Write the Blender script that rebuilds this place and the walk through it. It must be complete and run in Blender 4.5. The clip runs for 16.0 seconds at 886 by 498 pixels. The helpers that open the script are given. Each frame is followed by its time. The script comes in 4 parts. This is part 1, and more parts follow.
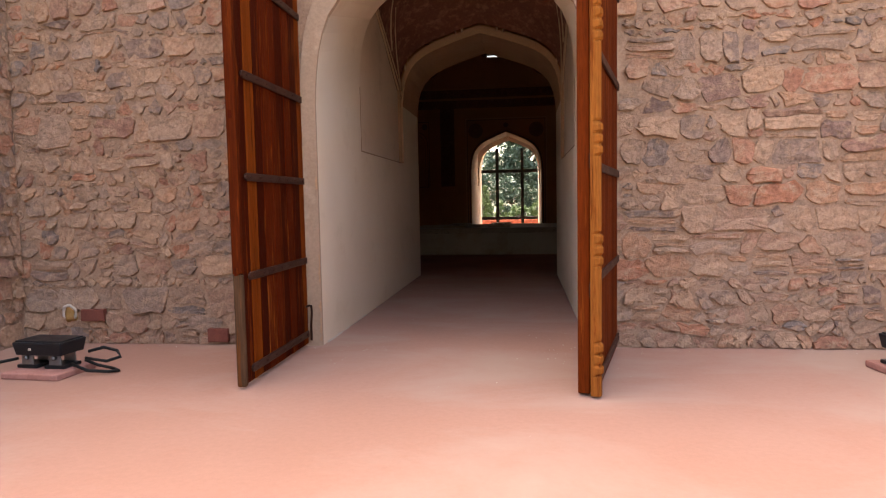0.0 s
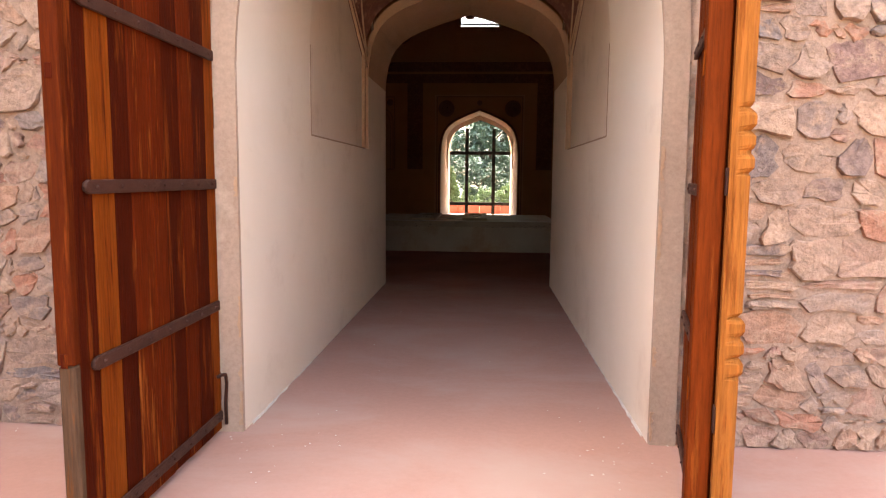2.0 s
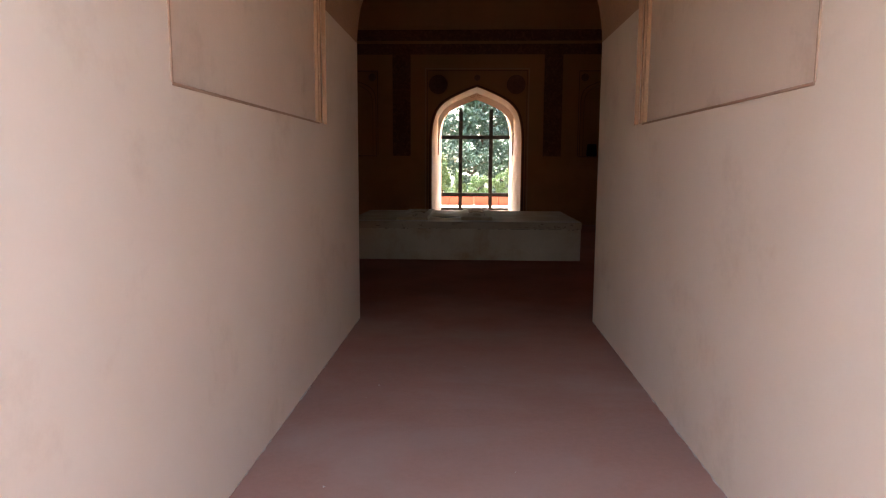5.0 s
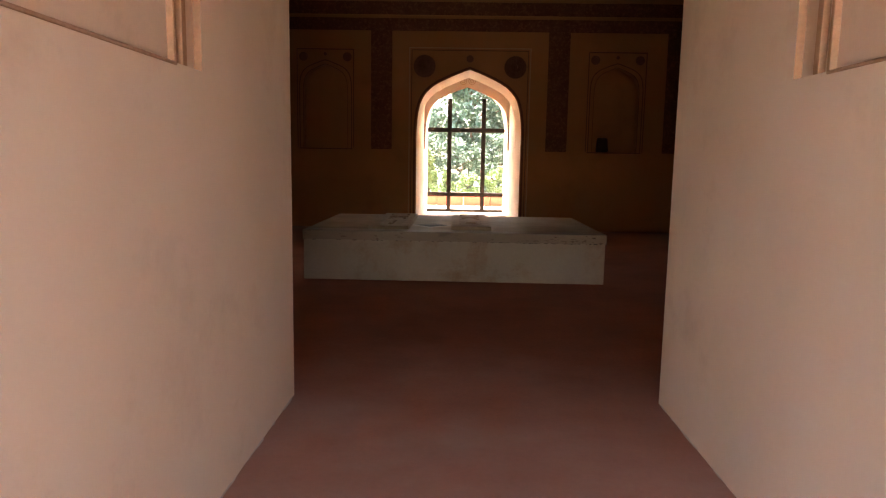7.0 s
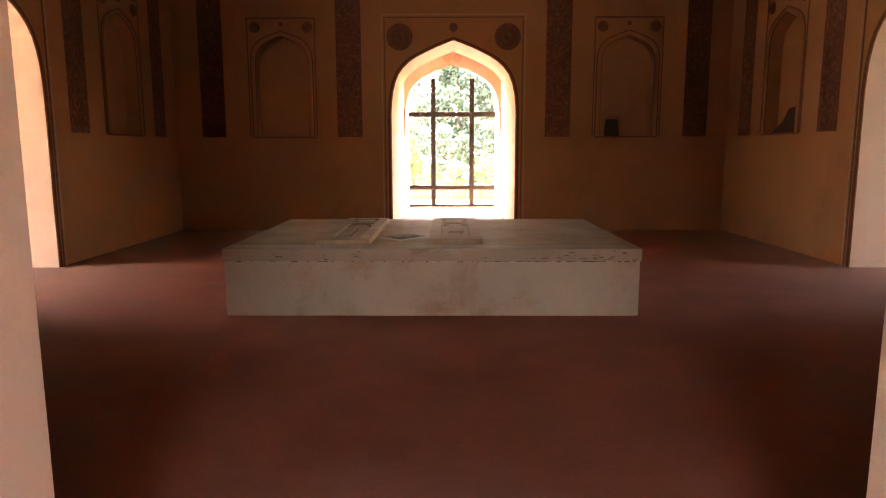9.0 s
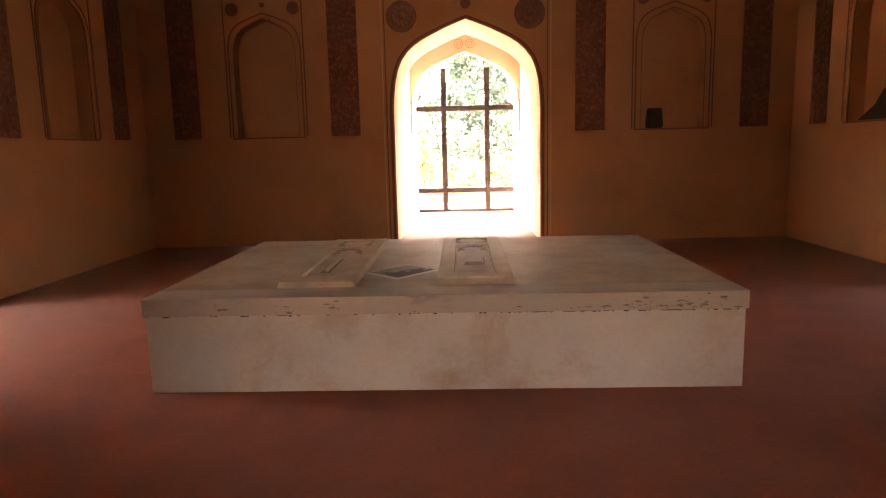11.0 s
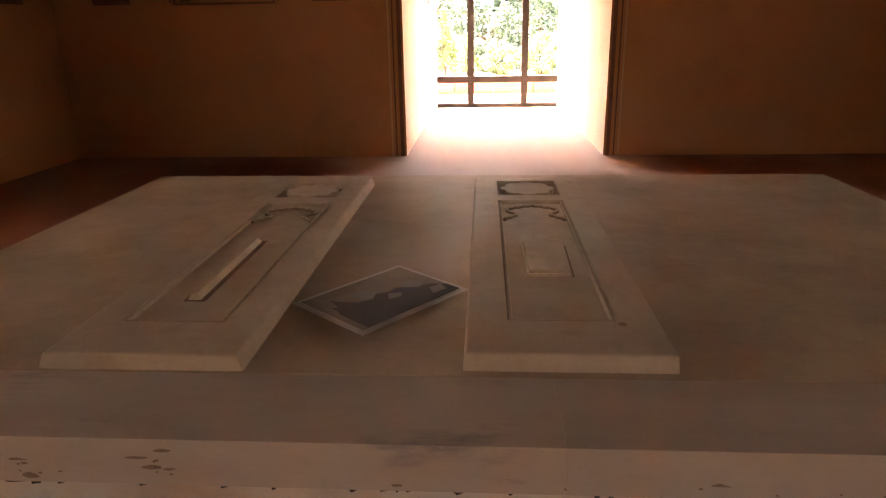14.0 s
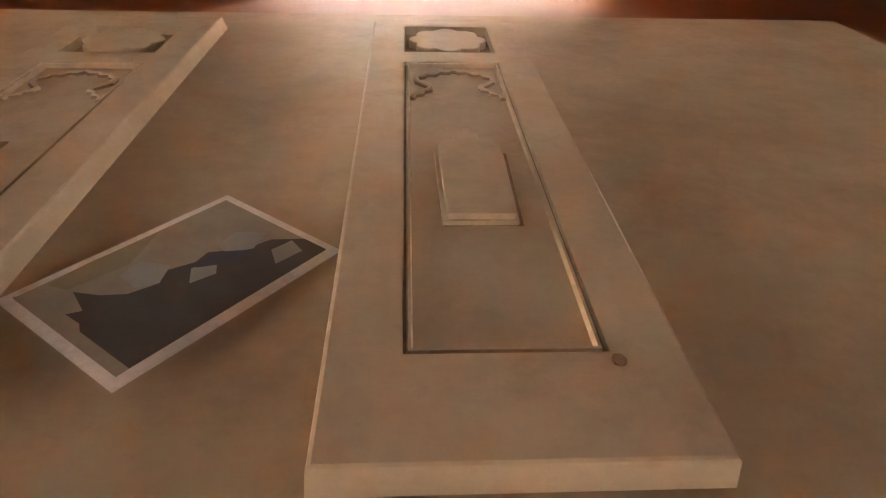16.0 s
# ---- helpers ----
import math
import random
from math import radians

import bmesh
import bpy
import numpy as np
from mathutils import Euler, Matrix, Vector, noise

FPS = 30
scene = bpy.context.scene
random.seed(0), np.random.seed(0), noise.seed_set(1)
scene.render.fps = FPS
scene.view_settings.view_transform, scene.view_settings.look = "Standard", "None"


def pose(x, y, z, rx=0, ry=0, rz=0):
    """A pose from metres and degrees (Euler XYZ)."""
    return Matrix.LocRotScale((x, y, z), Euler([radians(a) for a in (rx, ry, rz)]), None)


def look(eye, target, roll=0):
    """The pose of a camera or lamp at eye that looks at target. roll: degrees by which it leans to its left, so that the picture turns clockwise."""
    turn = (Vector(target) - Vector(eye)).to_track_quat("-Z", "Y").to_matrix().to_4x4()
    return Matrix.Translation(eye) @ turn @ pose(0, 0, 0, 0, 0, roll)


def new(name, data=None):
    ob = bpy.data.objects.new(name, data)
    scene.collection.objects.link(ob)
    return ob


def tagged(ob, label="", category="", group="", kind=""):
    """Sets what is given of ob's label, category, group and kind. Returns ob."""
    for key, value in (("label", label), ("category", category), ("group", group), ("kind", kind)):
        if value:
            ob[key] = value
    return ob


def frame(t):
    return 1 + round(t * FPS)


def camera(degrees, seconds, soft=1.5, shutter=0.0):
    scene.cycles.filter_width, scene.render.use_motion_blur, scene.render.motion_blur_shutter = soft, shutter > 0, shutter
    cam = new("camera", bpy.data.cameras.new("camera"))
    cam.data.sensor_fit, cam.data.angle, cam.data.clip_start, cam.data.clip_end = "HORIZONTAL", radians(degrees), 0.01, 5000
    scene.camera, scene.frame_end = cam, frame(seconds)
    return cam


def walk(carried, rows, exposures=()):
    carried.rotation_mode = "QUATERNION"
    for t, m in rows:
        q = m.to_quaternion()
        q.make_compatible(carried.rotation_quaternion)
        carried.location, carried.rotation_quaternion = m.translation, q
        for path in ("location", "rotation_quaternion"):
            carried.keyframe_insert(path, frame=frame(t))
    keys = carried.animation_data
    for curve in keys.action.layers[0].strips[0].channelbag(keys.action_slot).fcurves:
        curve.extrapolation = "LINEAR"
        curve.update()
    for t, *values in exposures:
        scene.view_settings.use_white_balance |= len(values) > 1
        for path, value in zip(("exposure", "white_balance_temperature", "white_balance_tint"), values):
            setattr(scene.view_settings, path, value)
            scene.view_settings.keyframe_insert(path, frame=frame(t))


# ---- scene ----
cam = camera(67.9, 16.0, 1.2)
PATH = [
    (0, (0.615, -6.092, 1.366), (0.371, -4.112, 1.221), -1.1),
    (0.5, (0.455, -5.47, 1.363), (0.259, -3.481, 1.284), -0.5),
    (1, (0.341, -4.902, 1.409), (0.231, -2.911, 1.251), -0.6),
    (1.5, (0.293, -4.391, 1.588), (0.155, -2.408, 1.372), 0.3),
    (2, (0.191, -3.996, 1.626), (0.07, -2.011, 1.41), 0.5),
    (2.5, (0.129, -3.551, 1.636), (-0.029, -1.565, 1.455), -0.7),
    (3, (0.114, -3.128, 1.662), (-0.155, -1.153, 1.492), -0.7),
    (3.5, (0.017, -2.571, 1.667), (-0.185, -0.59, 1.491), -0.7),
    (4, (0.0, -2.132, 1.657), (-0.146, -0.143, 1.508), -1.3),
    (4.5, (-0.009, -1.573, 1.664), (-0.192, 0.405, 1.438), 0.7),
    (5, (-0.1, -0.98, 1.667), (-0.185, 1.001, 1.411), 0.3),
    (5.2, (-0.113, -0.75, 1.653), (-0.175, 1.233, 1.397), -1.0),
    (7.3, (-0.192, 2.073, 1.62), (-0.224, 4.055, 1.352), 1.4),
    (7.5, (-0.158, 2.367, 1.629), (-0.16, 4.346, 1.343), 0.9),
    (8, (-0.136, 2.919, 1.64), (-0.147, 4.903, 1.389), -0.6),
    (8.5, (-0.097, 3.514, 1.616), (-0.147, 5.496, 1.356), -0.1),
    (9, (-0.073, 4.091, 1.624), (-0.091, 6.069, 1.327), -0.1),
    (9.5, (-0.034, 4.619, 1.653), (-0.11, 6.596, 1.366), -0.4),
    (11.8, (-0.109, 6.929, 1.652), (-0.169, 8.904, 1.341), -1.8),
    (12, (-0.095, 7.146, 1.627), (-0.165, 9.123, 1.332), -1.9),
    (12.5, (-0.078, 7.679, 1.623), (-0.236, 9.636, 1.242), -0.4),
    (13, (-0.16, 8.184, 1.616), (-0.334, 10.128, 1.18), -0.7),
    (13.5, (-0.201, 8.721, 1.577), (-0.414, 10.644, 1.072), -1.6),
    (14, (-0.229, 9.197, 1.531), (-0.354, 11.091, 0.9), -1.0),
    (14.5, (-0.226, 9.631, 1.494), (-0.182, 11.478, 0.729), -1.1),
    (15, (-0.151, 9.95, 1.427), (-0.104, 11.687, 0.436), 0.8),
    (15.5, (-0.145, 10.122, 1.396), (-0.063, 11.79, 0.295), 1.7),
    (16, (-0.151, 10.214, 1.399), (-0.045, 11.886, 0.307), 1.7),
]
EXPOSURES = [(0, 3.05, 7800, 12.5), (1.5, 3.88, 7700, 12.5), (2.5, 4.18, 7500, 13), (3.5, 4.25, 7300, 12), (5.0, 4.4, 6900, 10), (7.4, 5.7, 8200, 17), (8.5, 6.38, 8500, 23),
             (9.5, 6.87, 8500, 26.5), (12.0, 7.15, 8500, 29), (13.0, 7.08, 8600, 29.5), (14.5, 6.74, 8700, 28), (15.0, 6.76, 8800, 26), (15.5, 7.54, 8600, 21.5), (16.0, 7.93, 8600, 20.5)]
walk(cam, [(t, look(eye, aim, roll)) for t, eye, aim, roll in PATH], EXPOSURES)

# ---- light ----
SUN_EL, SUN_AZ = radians(70), radians(-32)
world = bpy.data.worlds.new("sky")
scene.world = world
world.use_nodes = True
wn = world.node_tree.nodes
sky = wn.new("ShaderNodeTexSky")
sky.sky_type = "NISHITA"
sky.sun_disc = False
sky.sun_elevation, sky.sun_rotation = SUN_EL, SUN_AZ
sky.air_density, sky.dust_density, sky.ozone_density = 1.0, 5.0, 0.6
wn["Background"].inputs["Strength"].default_value = 0.15
world.node_tree.links.new(sky.outputs[0], wn["Background"].inputs["Color"])
sun_data = bpy.data.lights.new("sun", "SUN")
sun_data.energy, sun_data.angle, sun_data.color = 2.0, radians(1.5), (1.0, 0.96, 0.90)
sun = new("sun", sun_data)
sun.matrix_world = look((20 * math.sin(SUN_AZ), 20 * math.cos(SUN_AZ), 20 * math.tan(SUN_EL)), (0, 0, 0))


# ---- materials ----
def ramp(nt, source, stops):
    node = nt.nodes.new("ShaderNodeValToRGB")
    els = node.color_ramp.elements
    while len(els) < len(stops):
        els.new(0.5)
    for e, (p, c) in zip(els, stops):
        e.position, e.color = p, (*c, 1)
    nt.links.new(source, node.inputs[0])
    return node.outputs[0]


def noise_at(nt, scale, detail=5.0, rough=0.6, stretch=(1, 1, 1), distort=0.0):
    co = nt.nodes.new("ShaderNodeTexCoord")
    mp = nt.nodes.new("ShaderNodeMapping")
    mp.inputs["Scale"].default_value = stretch
    n = nt.nodes.new("ShaderNodeTexNoise")
    n.inputs["Scale"].default_value, n.inputs["Detail"].default_value, n.inputs["Roughness"].default_value = scale, detail, rough
    n.inputs["Distortion"].default_value = distort
    nt.links.new(co.outputs["Object"], mp.inputs[0])
    nt.links.new(mp.outputs[0], n.inputs["Vector"])
    return n.outputs["Fac"]


def mix(nt, fac, a, b, mode="MIX"):
    m = nt.nodes.new("ShaderNodeMix")
    m.data_type, m.blend_type = "RGBA", mode
    for sock, v in ((m.inputs[0], fac), (m.inputs[6], a), (m.inputs[7], b)):
        if isinstance(v, (int, float)):
            sock.default_value = v
        elif isinstance(v, tuple):
            sock.default_value = (*v, 1)
        else:
            nt.links.new(v, sock)
    return m.outputs[2]


def shade(nt, lo, hi, fac):
    return ramp(nt, fac, [(lo, (0, 0, 0)), (hi, (1, 1, 1))])


def material(name, a, b, scale=2.0, fine=40.0, rough=0.85, bump=0.15, stretch=(1, 1, 1), stain=None, stain_scale=1.2,
             stain_at=(0.55, 0.75), metal=0.0, random_from="", spread=None, bump_dist=0.01, grit=0.8, spec=0.18, rock=False, blotch=0.0):
    """Two tones mixed by large noise, fine grain on top, optional stains; random_from 'object' or 'island' picks a tone per piece."""
    m = bpy.data.materials.new(name)
    m.use_nodes = True
    nt = m.node_tree
    bsdf = nt.nodes["Principled BSDF"]
    large = noise_at(nt, scale, 5, 0.6, stretch)
    grain = noise_at(nt, fine, 6, 0.7, stretch)
    col = mix(nt, shade(nt, 0.3, 0.7, large), a, b)
    if random_from:
        if random_from == "object":
            rnd = nt.nodes.new("ShaderNodeObjectInfo").outputs["Random"]
        else:
            rnd = nt.nodes.new("ShaderNodeNewGeometry").outputs["Random Per Island"]
        tone = ramp(nt, rnd, spread)
        col = mix(nt, 0.74, col, tone)
    if blotch:
        dull = ramp(nt, noise_at(nt, scale * 2.3, 6, 0.68), [(0.32, (1 - blotch,) * 3), (0.62, (1.12,) * 3)])
        col = mix(nt, 1.0, col, dull, "MULTIPLY")
    if stain:
        col = mix(nt, shade(nt, *stain_at, noise_at(nt, stain_scale, 7, 0.7, stretch, 0.12)), col, stain)
    dark = mix(nt, 1.0, col, ramp(nt, grain, [(0.25, (grit, grit, grit)), (0.75, (2 - grit - 0.08,) * 3)]), "MULTIPLY")
    nt.links.new(dark, bsdf.inputs["Base Color"])
    rr = ramp(nt, large, [(0.2, (rough - 0.1,) * 3), (0.8, (min(1, rough + 0.1),) * 3)])
    nt.links.new(rr, bsdf.inputs["Roughness"])
    bsdf.inputs["Metallic"].default_value = metal
    bsdf.inputs["Specular IOR Level"].default_value = spec
    bp = nt.nodes.new("ShaderNodeBump")
    bp.inputs["Strength"].default_value, bp.inputs["Distance"].default_value = bump, bump_dist
    height = grain
    if rock:
        height = mix(nt, 0.6, grain, noise_at(nt, fine / 4, 4, 0.55, stretch, 0.8))
    nt.links.new(height, bp.inputs["Height"])
    nt.links.new(bp.outputs[0], bsdf.inputs["Normal"])
    return m


STONES = [(0.0, (0.426, 0.224, 0.135)), (0.10, (0.478, 0.281, 0.179)), (0.20, (0.270, 0.172, 0.129)), (0.30, (0.509, 0.301, 0.192)), (0.40, (0.213, 0.148, 0.127)),
          (0.48, (0.478, 0.234, 0.135)), (0.57, (0.290, 0.145, 0.102)), (0.66, (0.467, 0.281, 0.185)), (0.75, (0.166, 0.133, 0.128)), (0.83, (0.446, 0.156, 0.083)), (0.91, (0.385, 0.254, 0.187)), (1.0, (0.172, 0.104, 0.092))]
M_PLASTER = material("lime_plaster", (0.80, 0.65, 0.51), (0.745, 0.59, 0.445), 0.7, 60, 0.9, 0.10, stain=(0.60, 0.43, 0.30), stain_scale=1.3, stain_at=(0.56, 0.90), grit=0.95)
M_PANEL = material("panel_plaster", (0.75, 0.585, 0.445), (0.69, 0.525, 0.39), 1.1, 50, 0.9, 0.1, stain=(0.52, 0.37, 0.25), stain_scale=1.6, stain_at=(0.55, 0.85), grit=0.94)
M_ROOM = material("ochre_plaster", (0.43, 0.192, 0.083), (0.375, 0.166, 0.070), 0.8, 50, 0.9, 0.10, stain=(0.29, 0.135, 0.060), stain_scale=0.7, stain_at=(0.55, 0.8), grit=0.93)
M_MORTAR = material("wall_mortar", (0.43, 0.268, 0.183), (0.33, 0.202, 0.137), 4, 45, 0.95, 0.9, bump_dist=0.03, rock=True, grit=0.74, stain=(0.22, 0.14, 0.098), stain_scale=6, stain_at=(0.5, 0.7))
M_STONE = material("rubble_stone", (0.45, 0.285, 0.192), (0.235, 0.148, 0.106), 9, 34, 0.92, 0.8, random_from="object", rock=True, spread=STONES, stain=(0.43, 0.265, 0.175), stain_scale=7, stain_at=(0.50, 0.64), bump_dist=0.06, grit=0.74, spec=0.2, blotch=0.36)
M_STONE_REST = material("rubble_stone_rest", (0.45, 0.285, 0.192), (0.235, 0.148, 0.106), 9, 34, 0.92, 0.8, random_from="island", rock=True, spread=STONES, stain=(0.43, 0.265, 0.175), stain_scale=7, stain_at=(0.50, 0.64), bump_dist=0.06, grit=0.74, spec=0.2, blotch=0.36)


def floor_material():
    """Worn red stone, dusty outside and darker in the chamber; shade and doorway light painted in."""
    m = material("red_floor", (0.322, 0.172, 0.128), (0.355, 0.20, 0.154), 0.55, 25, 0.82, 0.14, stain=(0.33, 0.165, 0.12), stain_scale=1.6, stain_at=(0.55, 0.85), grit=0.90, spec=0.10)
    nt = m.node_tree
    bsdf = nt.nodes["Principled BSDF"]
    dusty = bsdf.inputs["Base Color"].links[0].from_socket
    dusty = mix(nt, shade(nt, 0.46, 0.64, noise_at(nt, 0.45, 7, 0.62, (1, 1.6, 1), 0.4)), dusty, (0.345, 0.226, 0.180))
    # dark red chamber stone, with the room's shade mixed into the colour
    shaded_stone = mix(nt, shade(nt, 0.35, 0.7, noise_at(nt, 0.9, 6, 0.65)), (0.255, 0.079, 0.041), (0.180, 0.055, 0.028))
    shaded_stone = mix(nt, 1.0, shaded_stone, ramp(nt, noise_at(nt, 30, 5, 0.7), [(0.25, (0.85,) * 3), (0.75, (1.1,) * 3)]), "MULTIPLY")
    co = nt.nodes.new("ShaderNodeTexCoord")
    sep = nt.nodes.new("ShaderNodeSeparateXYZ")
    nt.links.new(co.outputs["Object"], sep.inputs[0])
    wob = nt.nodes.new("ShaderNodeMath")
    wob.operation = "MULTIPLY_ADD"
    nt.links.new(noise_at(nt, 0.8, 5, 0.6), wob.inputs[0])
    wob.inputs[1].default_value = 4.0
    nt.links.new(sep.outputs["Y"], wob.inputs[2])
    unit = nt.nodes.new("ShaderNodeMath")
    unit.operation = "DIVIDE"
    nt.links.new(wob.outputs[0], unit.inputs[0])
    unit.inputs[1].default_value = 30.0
    # fades to the chamber's painted shade along Y, with a wobbling edge
    unshaded = ramp(nt, unit.outputs[0], [(0.17, (1, 1, 1)), (0.31, (0, 0, 0)), (0.63, (0, 0, 0)), (0.70, (1, 1, 1))])
    col = mix(nt, unshaded, shaded_stone, dusty)
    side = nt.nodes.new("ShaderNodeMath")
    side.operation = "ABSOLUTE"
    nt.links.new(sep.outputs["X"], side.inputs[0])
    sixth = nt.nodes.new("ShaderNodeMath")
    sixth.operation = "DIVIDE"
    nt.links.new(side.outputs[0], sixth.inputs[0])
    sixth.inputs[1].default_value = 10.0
    # pale dust kept to the axis, so shade on either side is painted too
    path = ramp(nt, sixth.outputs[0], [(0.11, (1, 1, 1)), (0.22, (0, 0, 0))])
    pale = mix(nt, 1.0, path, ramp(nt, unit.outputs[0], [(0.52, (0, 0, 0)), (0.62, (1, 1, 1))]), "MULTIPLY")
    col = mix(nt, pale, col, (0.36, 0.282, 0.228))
    # light falling in through the side passages, painted as paler floor
    side_glow = ramp(nt, sixth.outputs[0], [(0.30, (0, 0, 0)), (0.62, (0.75, 0.75, 0.75))])
    nt.links.new(mix(nt, side_glow, col, (0.325, 0.222, 0.175)), bsdf.inputs["Base Color"])
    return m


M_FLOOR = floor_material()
M_STRIP = material("jamb_plaster", (0.45, 0.295, 0.205), (0.38, 0.245, 0.168), 1.5, 40, 0.92, 0.3, stain=(0.54, 0.38, 0.27), stain_scale=3)
# dark strip colour that paints the shadow line of the panel recess
M_RECESS_SHADE = material("recess_shade_line", (0.36, 0.21, 0.135), (0.44, 0.28, 0.185), 6, 40, 0.9, 0.2)
# for the two unseen walls that hold back low sky light
M_LIGHT_BLOCK = material("grey_light_block", (0.125, 0.130, 0.105), (0.09, 0.095, 0.075), 1.2, 20, 0.95, 0.5)
M_FARPAVE = material("grey_paving", (0.255, 0.240, 0.205), (0.21, 0.20, 0.17), 0.9, 25, 0.9, 0.3)
M_BRICK = material("old_brick", (0.21, 0.066, 0.046), (0.16, 0.052, 0.038), 9, 40, 0.9, 0.5)
M_LIME = material("lime_fillet", (0.58, 0.50, 0.42), (0.44, 0.36, 0.30), 6, 60, 0.95, 0.4)
M_PAINT = material("painted_maroon", (0.20, 0.075, 0.05), (0.15, 0.055, 0.04), 3, 22, 0.85, 0.3, stain=(0.28, 0.13, 0.085), stain_scale=9, stain_at=(0.5, 0.62))
M_LINE = material("painted_cream_line", (0.62, 0.42, 0.28), (0.52, 0.34, 0.21), 4, 40, 0.85, 0.2)
M_FLOWER = material("painted_flower", (0.36, 0.19, 0.12), (0.27, 0.14, 0.10), 6, 40, 0.85, 0.2, random_from="island", spread=[(0.0, (0.42, 0.25, 0.16)), (0.5, (0.32, 0.14, 0.09)), (0.8, (0.26, 0.19, 0.16)), (1.0, (0.46, 0.30, 0.18))])
M_ARCHBAND = material("arch_band_plaster", (0.50, 0.295, 0.180), (0.44, 0.255, 0.152), 1.5, 40, 0.9, 0.15)
M_CARVED = material("carved_stucco", (0.175, 0.066, 0.036), (0.13, 0.048, 0.026), 4, 30, 0.9, 0.5, stain=(0.24, 0.10, 0.054), stain_scale=14, stain_at=(0.5, 0.62), bump_dist=0.012)
M_ROUNDEL = material("roundel_stucco", (0.20, 0.085, 0.048), (0.15, 0.062, 0.036), 12, 40, 0.9, 0.6, bump_dist=0.015)
M_DARK = material("hollow_soot", (0.05, 0.03, 0.02), (0.035, 0.02, 0.015), 8, 40, 0.95, 0.3)
M_MARBLE = material("old_marble", (0.325, 0.213, 0.120), (0.258, 0.165, 0.090), 2.2, 30, 0.55, 0.06, stain=(0.190, 0.118, 0.065), stain_scale=2.6, stain_at=(0.47, 0.76), grit=0.9, spec=0.18)
# same marble as the top, made lighter to paint in the light on the sides
M_MARBLE_SIDE_LIT = material("marble_side_lit", (0.400, 0.300, 0.212), (0.350, 0.252, 0.170), 1.2, 30, 0.6, 0.08, stain=(0.29, 0.160, 0.085), stain_scale=1.5, stain_at=(0.52, 0.74), grit=0.9)
M_MARBLE_LIP = material("marble_lip", (0.315, 0.222, 0.150), (0.270, 0.185, 0.122), 2.0, 30, 0.5, 0.12, stretch=(0.6, 2, 2), stain=(0.17, 0.115, 0.085), stain_scale=3.2, stain_at=(0.58, 0.72), grit=0.92, spec=0.2)
M_SLAB = material("carved_marble", (0.330, 0.222, 0.134), (0.275, 0.182, 0.108), 3.0, 35, 0.62, 0.06, stain=(0.215, 0.137, 0.078), stain_scale=4.5, stain_at=(0.5, 0.78), grit=0.9, spec=0.18)
M_SPOT = material("marble_spot", (0.175, 0.105, 0.060), (0.14, 0.082, 0.046), 30, 90, 0.7, 0.1)
# dirt of the slab carving, with the shade of its hollows in the colour
M_GRIME_SHADE = material("carving_grime_shade", (0.120, 0.067, 0.036), (0.170, 0.10, 0.056), 14, 60, 0.9, 0.3)
M_WOODS = [material("plank_" + n, a, b, 7, 80, 0.75, 0.4, stretch=(1, 1, 0.07), stain=s, stain_scale=14, stain_at=(0.555, 0.63), grit=0.55, spec=0.04)
           for n, a, b, s in (("dark", (0.037, 0.0040, 0.0007), (0.058, 0.0065, 0.0009), (0.125, 0.0230, 0.0034)),
                              ("brown", (0.098, 0.0120, 0.0014), (0.066, 0.0076, 0.0010), (0.205, 0.0500, 0.0085)),
                              ("orange", (0.185, 0.0390, 0.0042), (0.135, 0.0245, 0.0028), (0.064, 0.0085, 0.0013)),
                              ("stile", (0.075, 0.0108, 0.0014), (0.057, 0.0078, 0.0011), (0.112, 0.0200, 0.0030)),
                              ("honey", (0.2700, 0.0900, 0.0180), (0.2150, 0.0620, 0.0115), (0.1400, 0.0310, 0.0060)),
                              ("bleached", (0.080, 0.0400, 0.0210), (0.058, 0.0290, 0.0160), (0.110, 0.0380, 0.0120)),
                              ("russet", (0.120, 0.0200, 0.0028), (0.094, 0.0145, 0.0021), (0.165, 0.0370, 0.0060)))]
M_IRON = material("strap_iron", (0.055, 0.018, 0.010), (0.035, 0.012, 0.007), 6, 60, 0.6, 0.4, spec=0.2)
M_BAR = material("grille_timber", (0.024, 0.018, 0.015), (0.016, 0.012, 0.010), 4, 40, 0.75, 0.3, spec=0.15)
M_BLACK = material("black_enamel", (0.0144, 0.0144, 0.0160), (0.0096, 0.0096, 0.0112), 6, 60, 0.4, 0.05)
M_RUBBER = material("cable_rubber", (0.0120, 0.0120, 0.0128), (0.0080, 0.0080, 0.0080), 6, 60, 0.6, 0.05)
M_ALU = material("bracket_metal", (0.2400, 0.2400, 0.2400), (0.1760, 0.1760, 0.1760), 6, 60, 0.4, 0.1, metal=0.8)
M_PINK = material("pink_sandstone", (0.3680, 0.1760, 0.1440), (0.3200, 0.1440, 0.1160), 4, 40, 0.85, 0.2)
M_OCHRE = material("ochre_stone", (0.3680, 0.2160, 0.0800), (0.3040, 0.1600, 0.0560), 8, 30, 0.9, 0.6)
M_REDWALL = material("red_sandstone", (0.3360, 0.1080, 0.0720), (0.2800, 0.0840, 0.0560), 2, 30, 0.85, 0.3)
M_TERRACE = material("pale_terrace", (0.4400, 0.3680, 0.3200), (0.3760, 0.3120, 0.2720), 0.8, 25, 0.85, 0.2)
M_GROUND = material("garden_ground", (0.0750, 0.1040, 0.0560), (0.1180, 0.1040, 0.0760), 0.25, 8, 0.95, 0.5)
M_BARK = material("bark", (0.0800, 0.0560, 0.0360), (0.0560, 0.0400, 0.0256), 4, 25, 0.95, 0.8, stretch=(1, 1, 0.2))
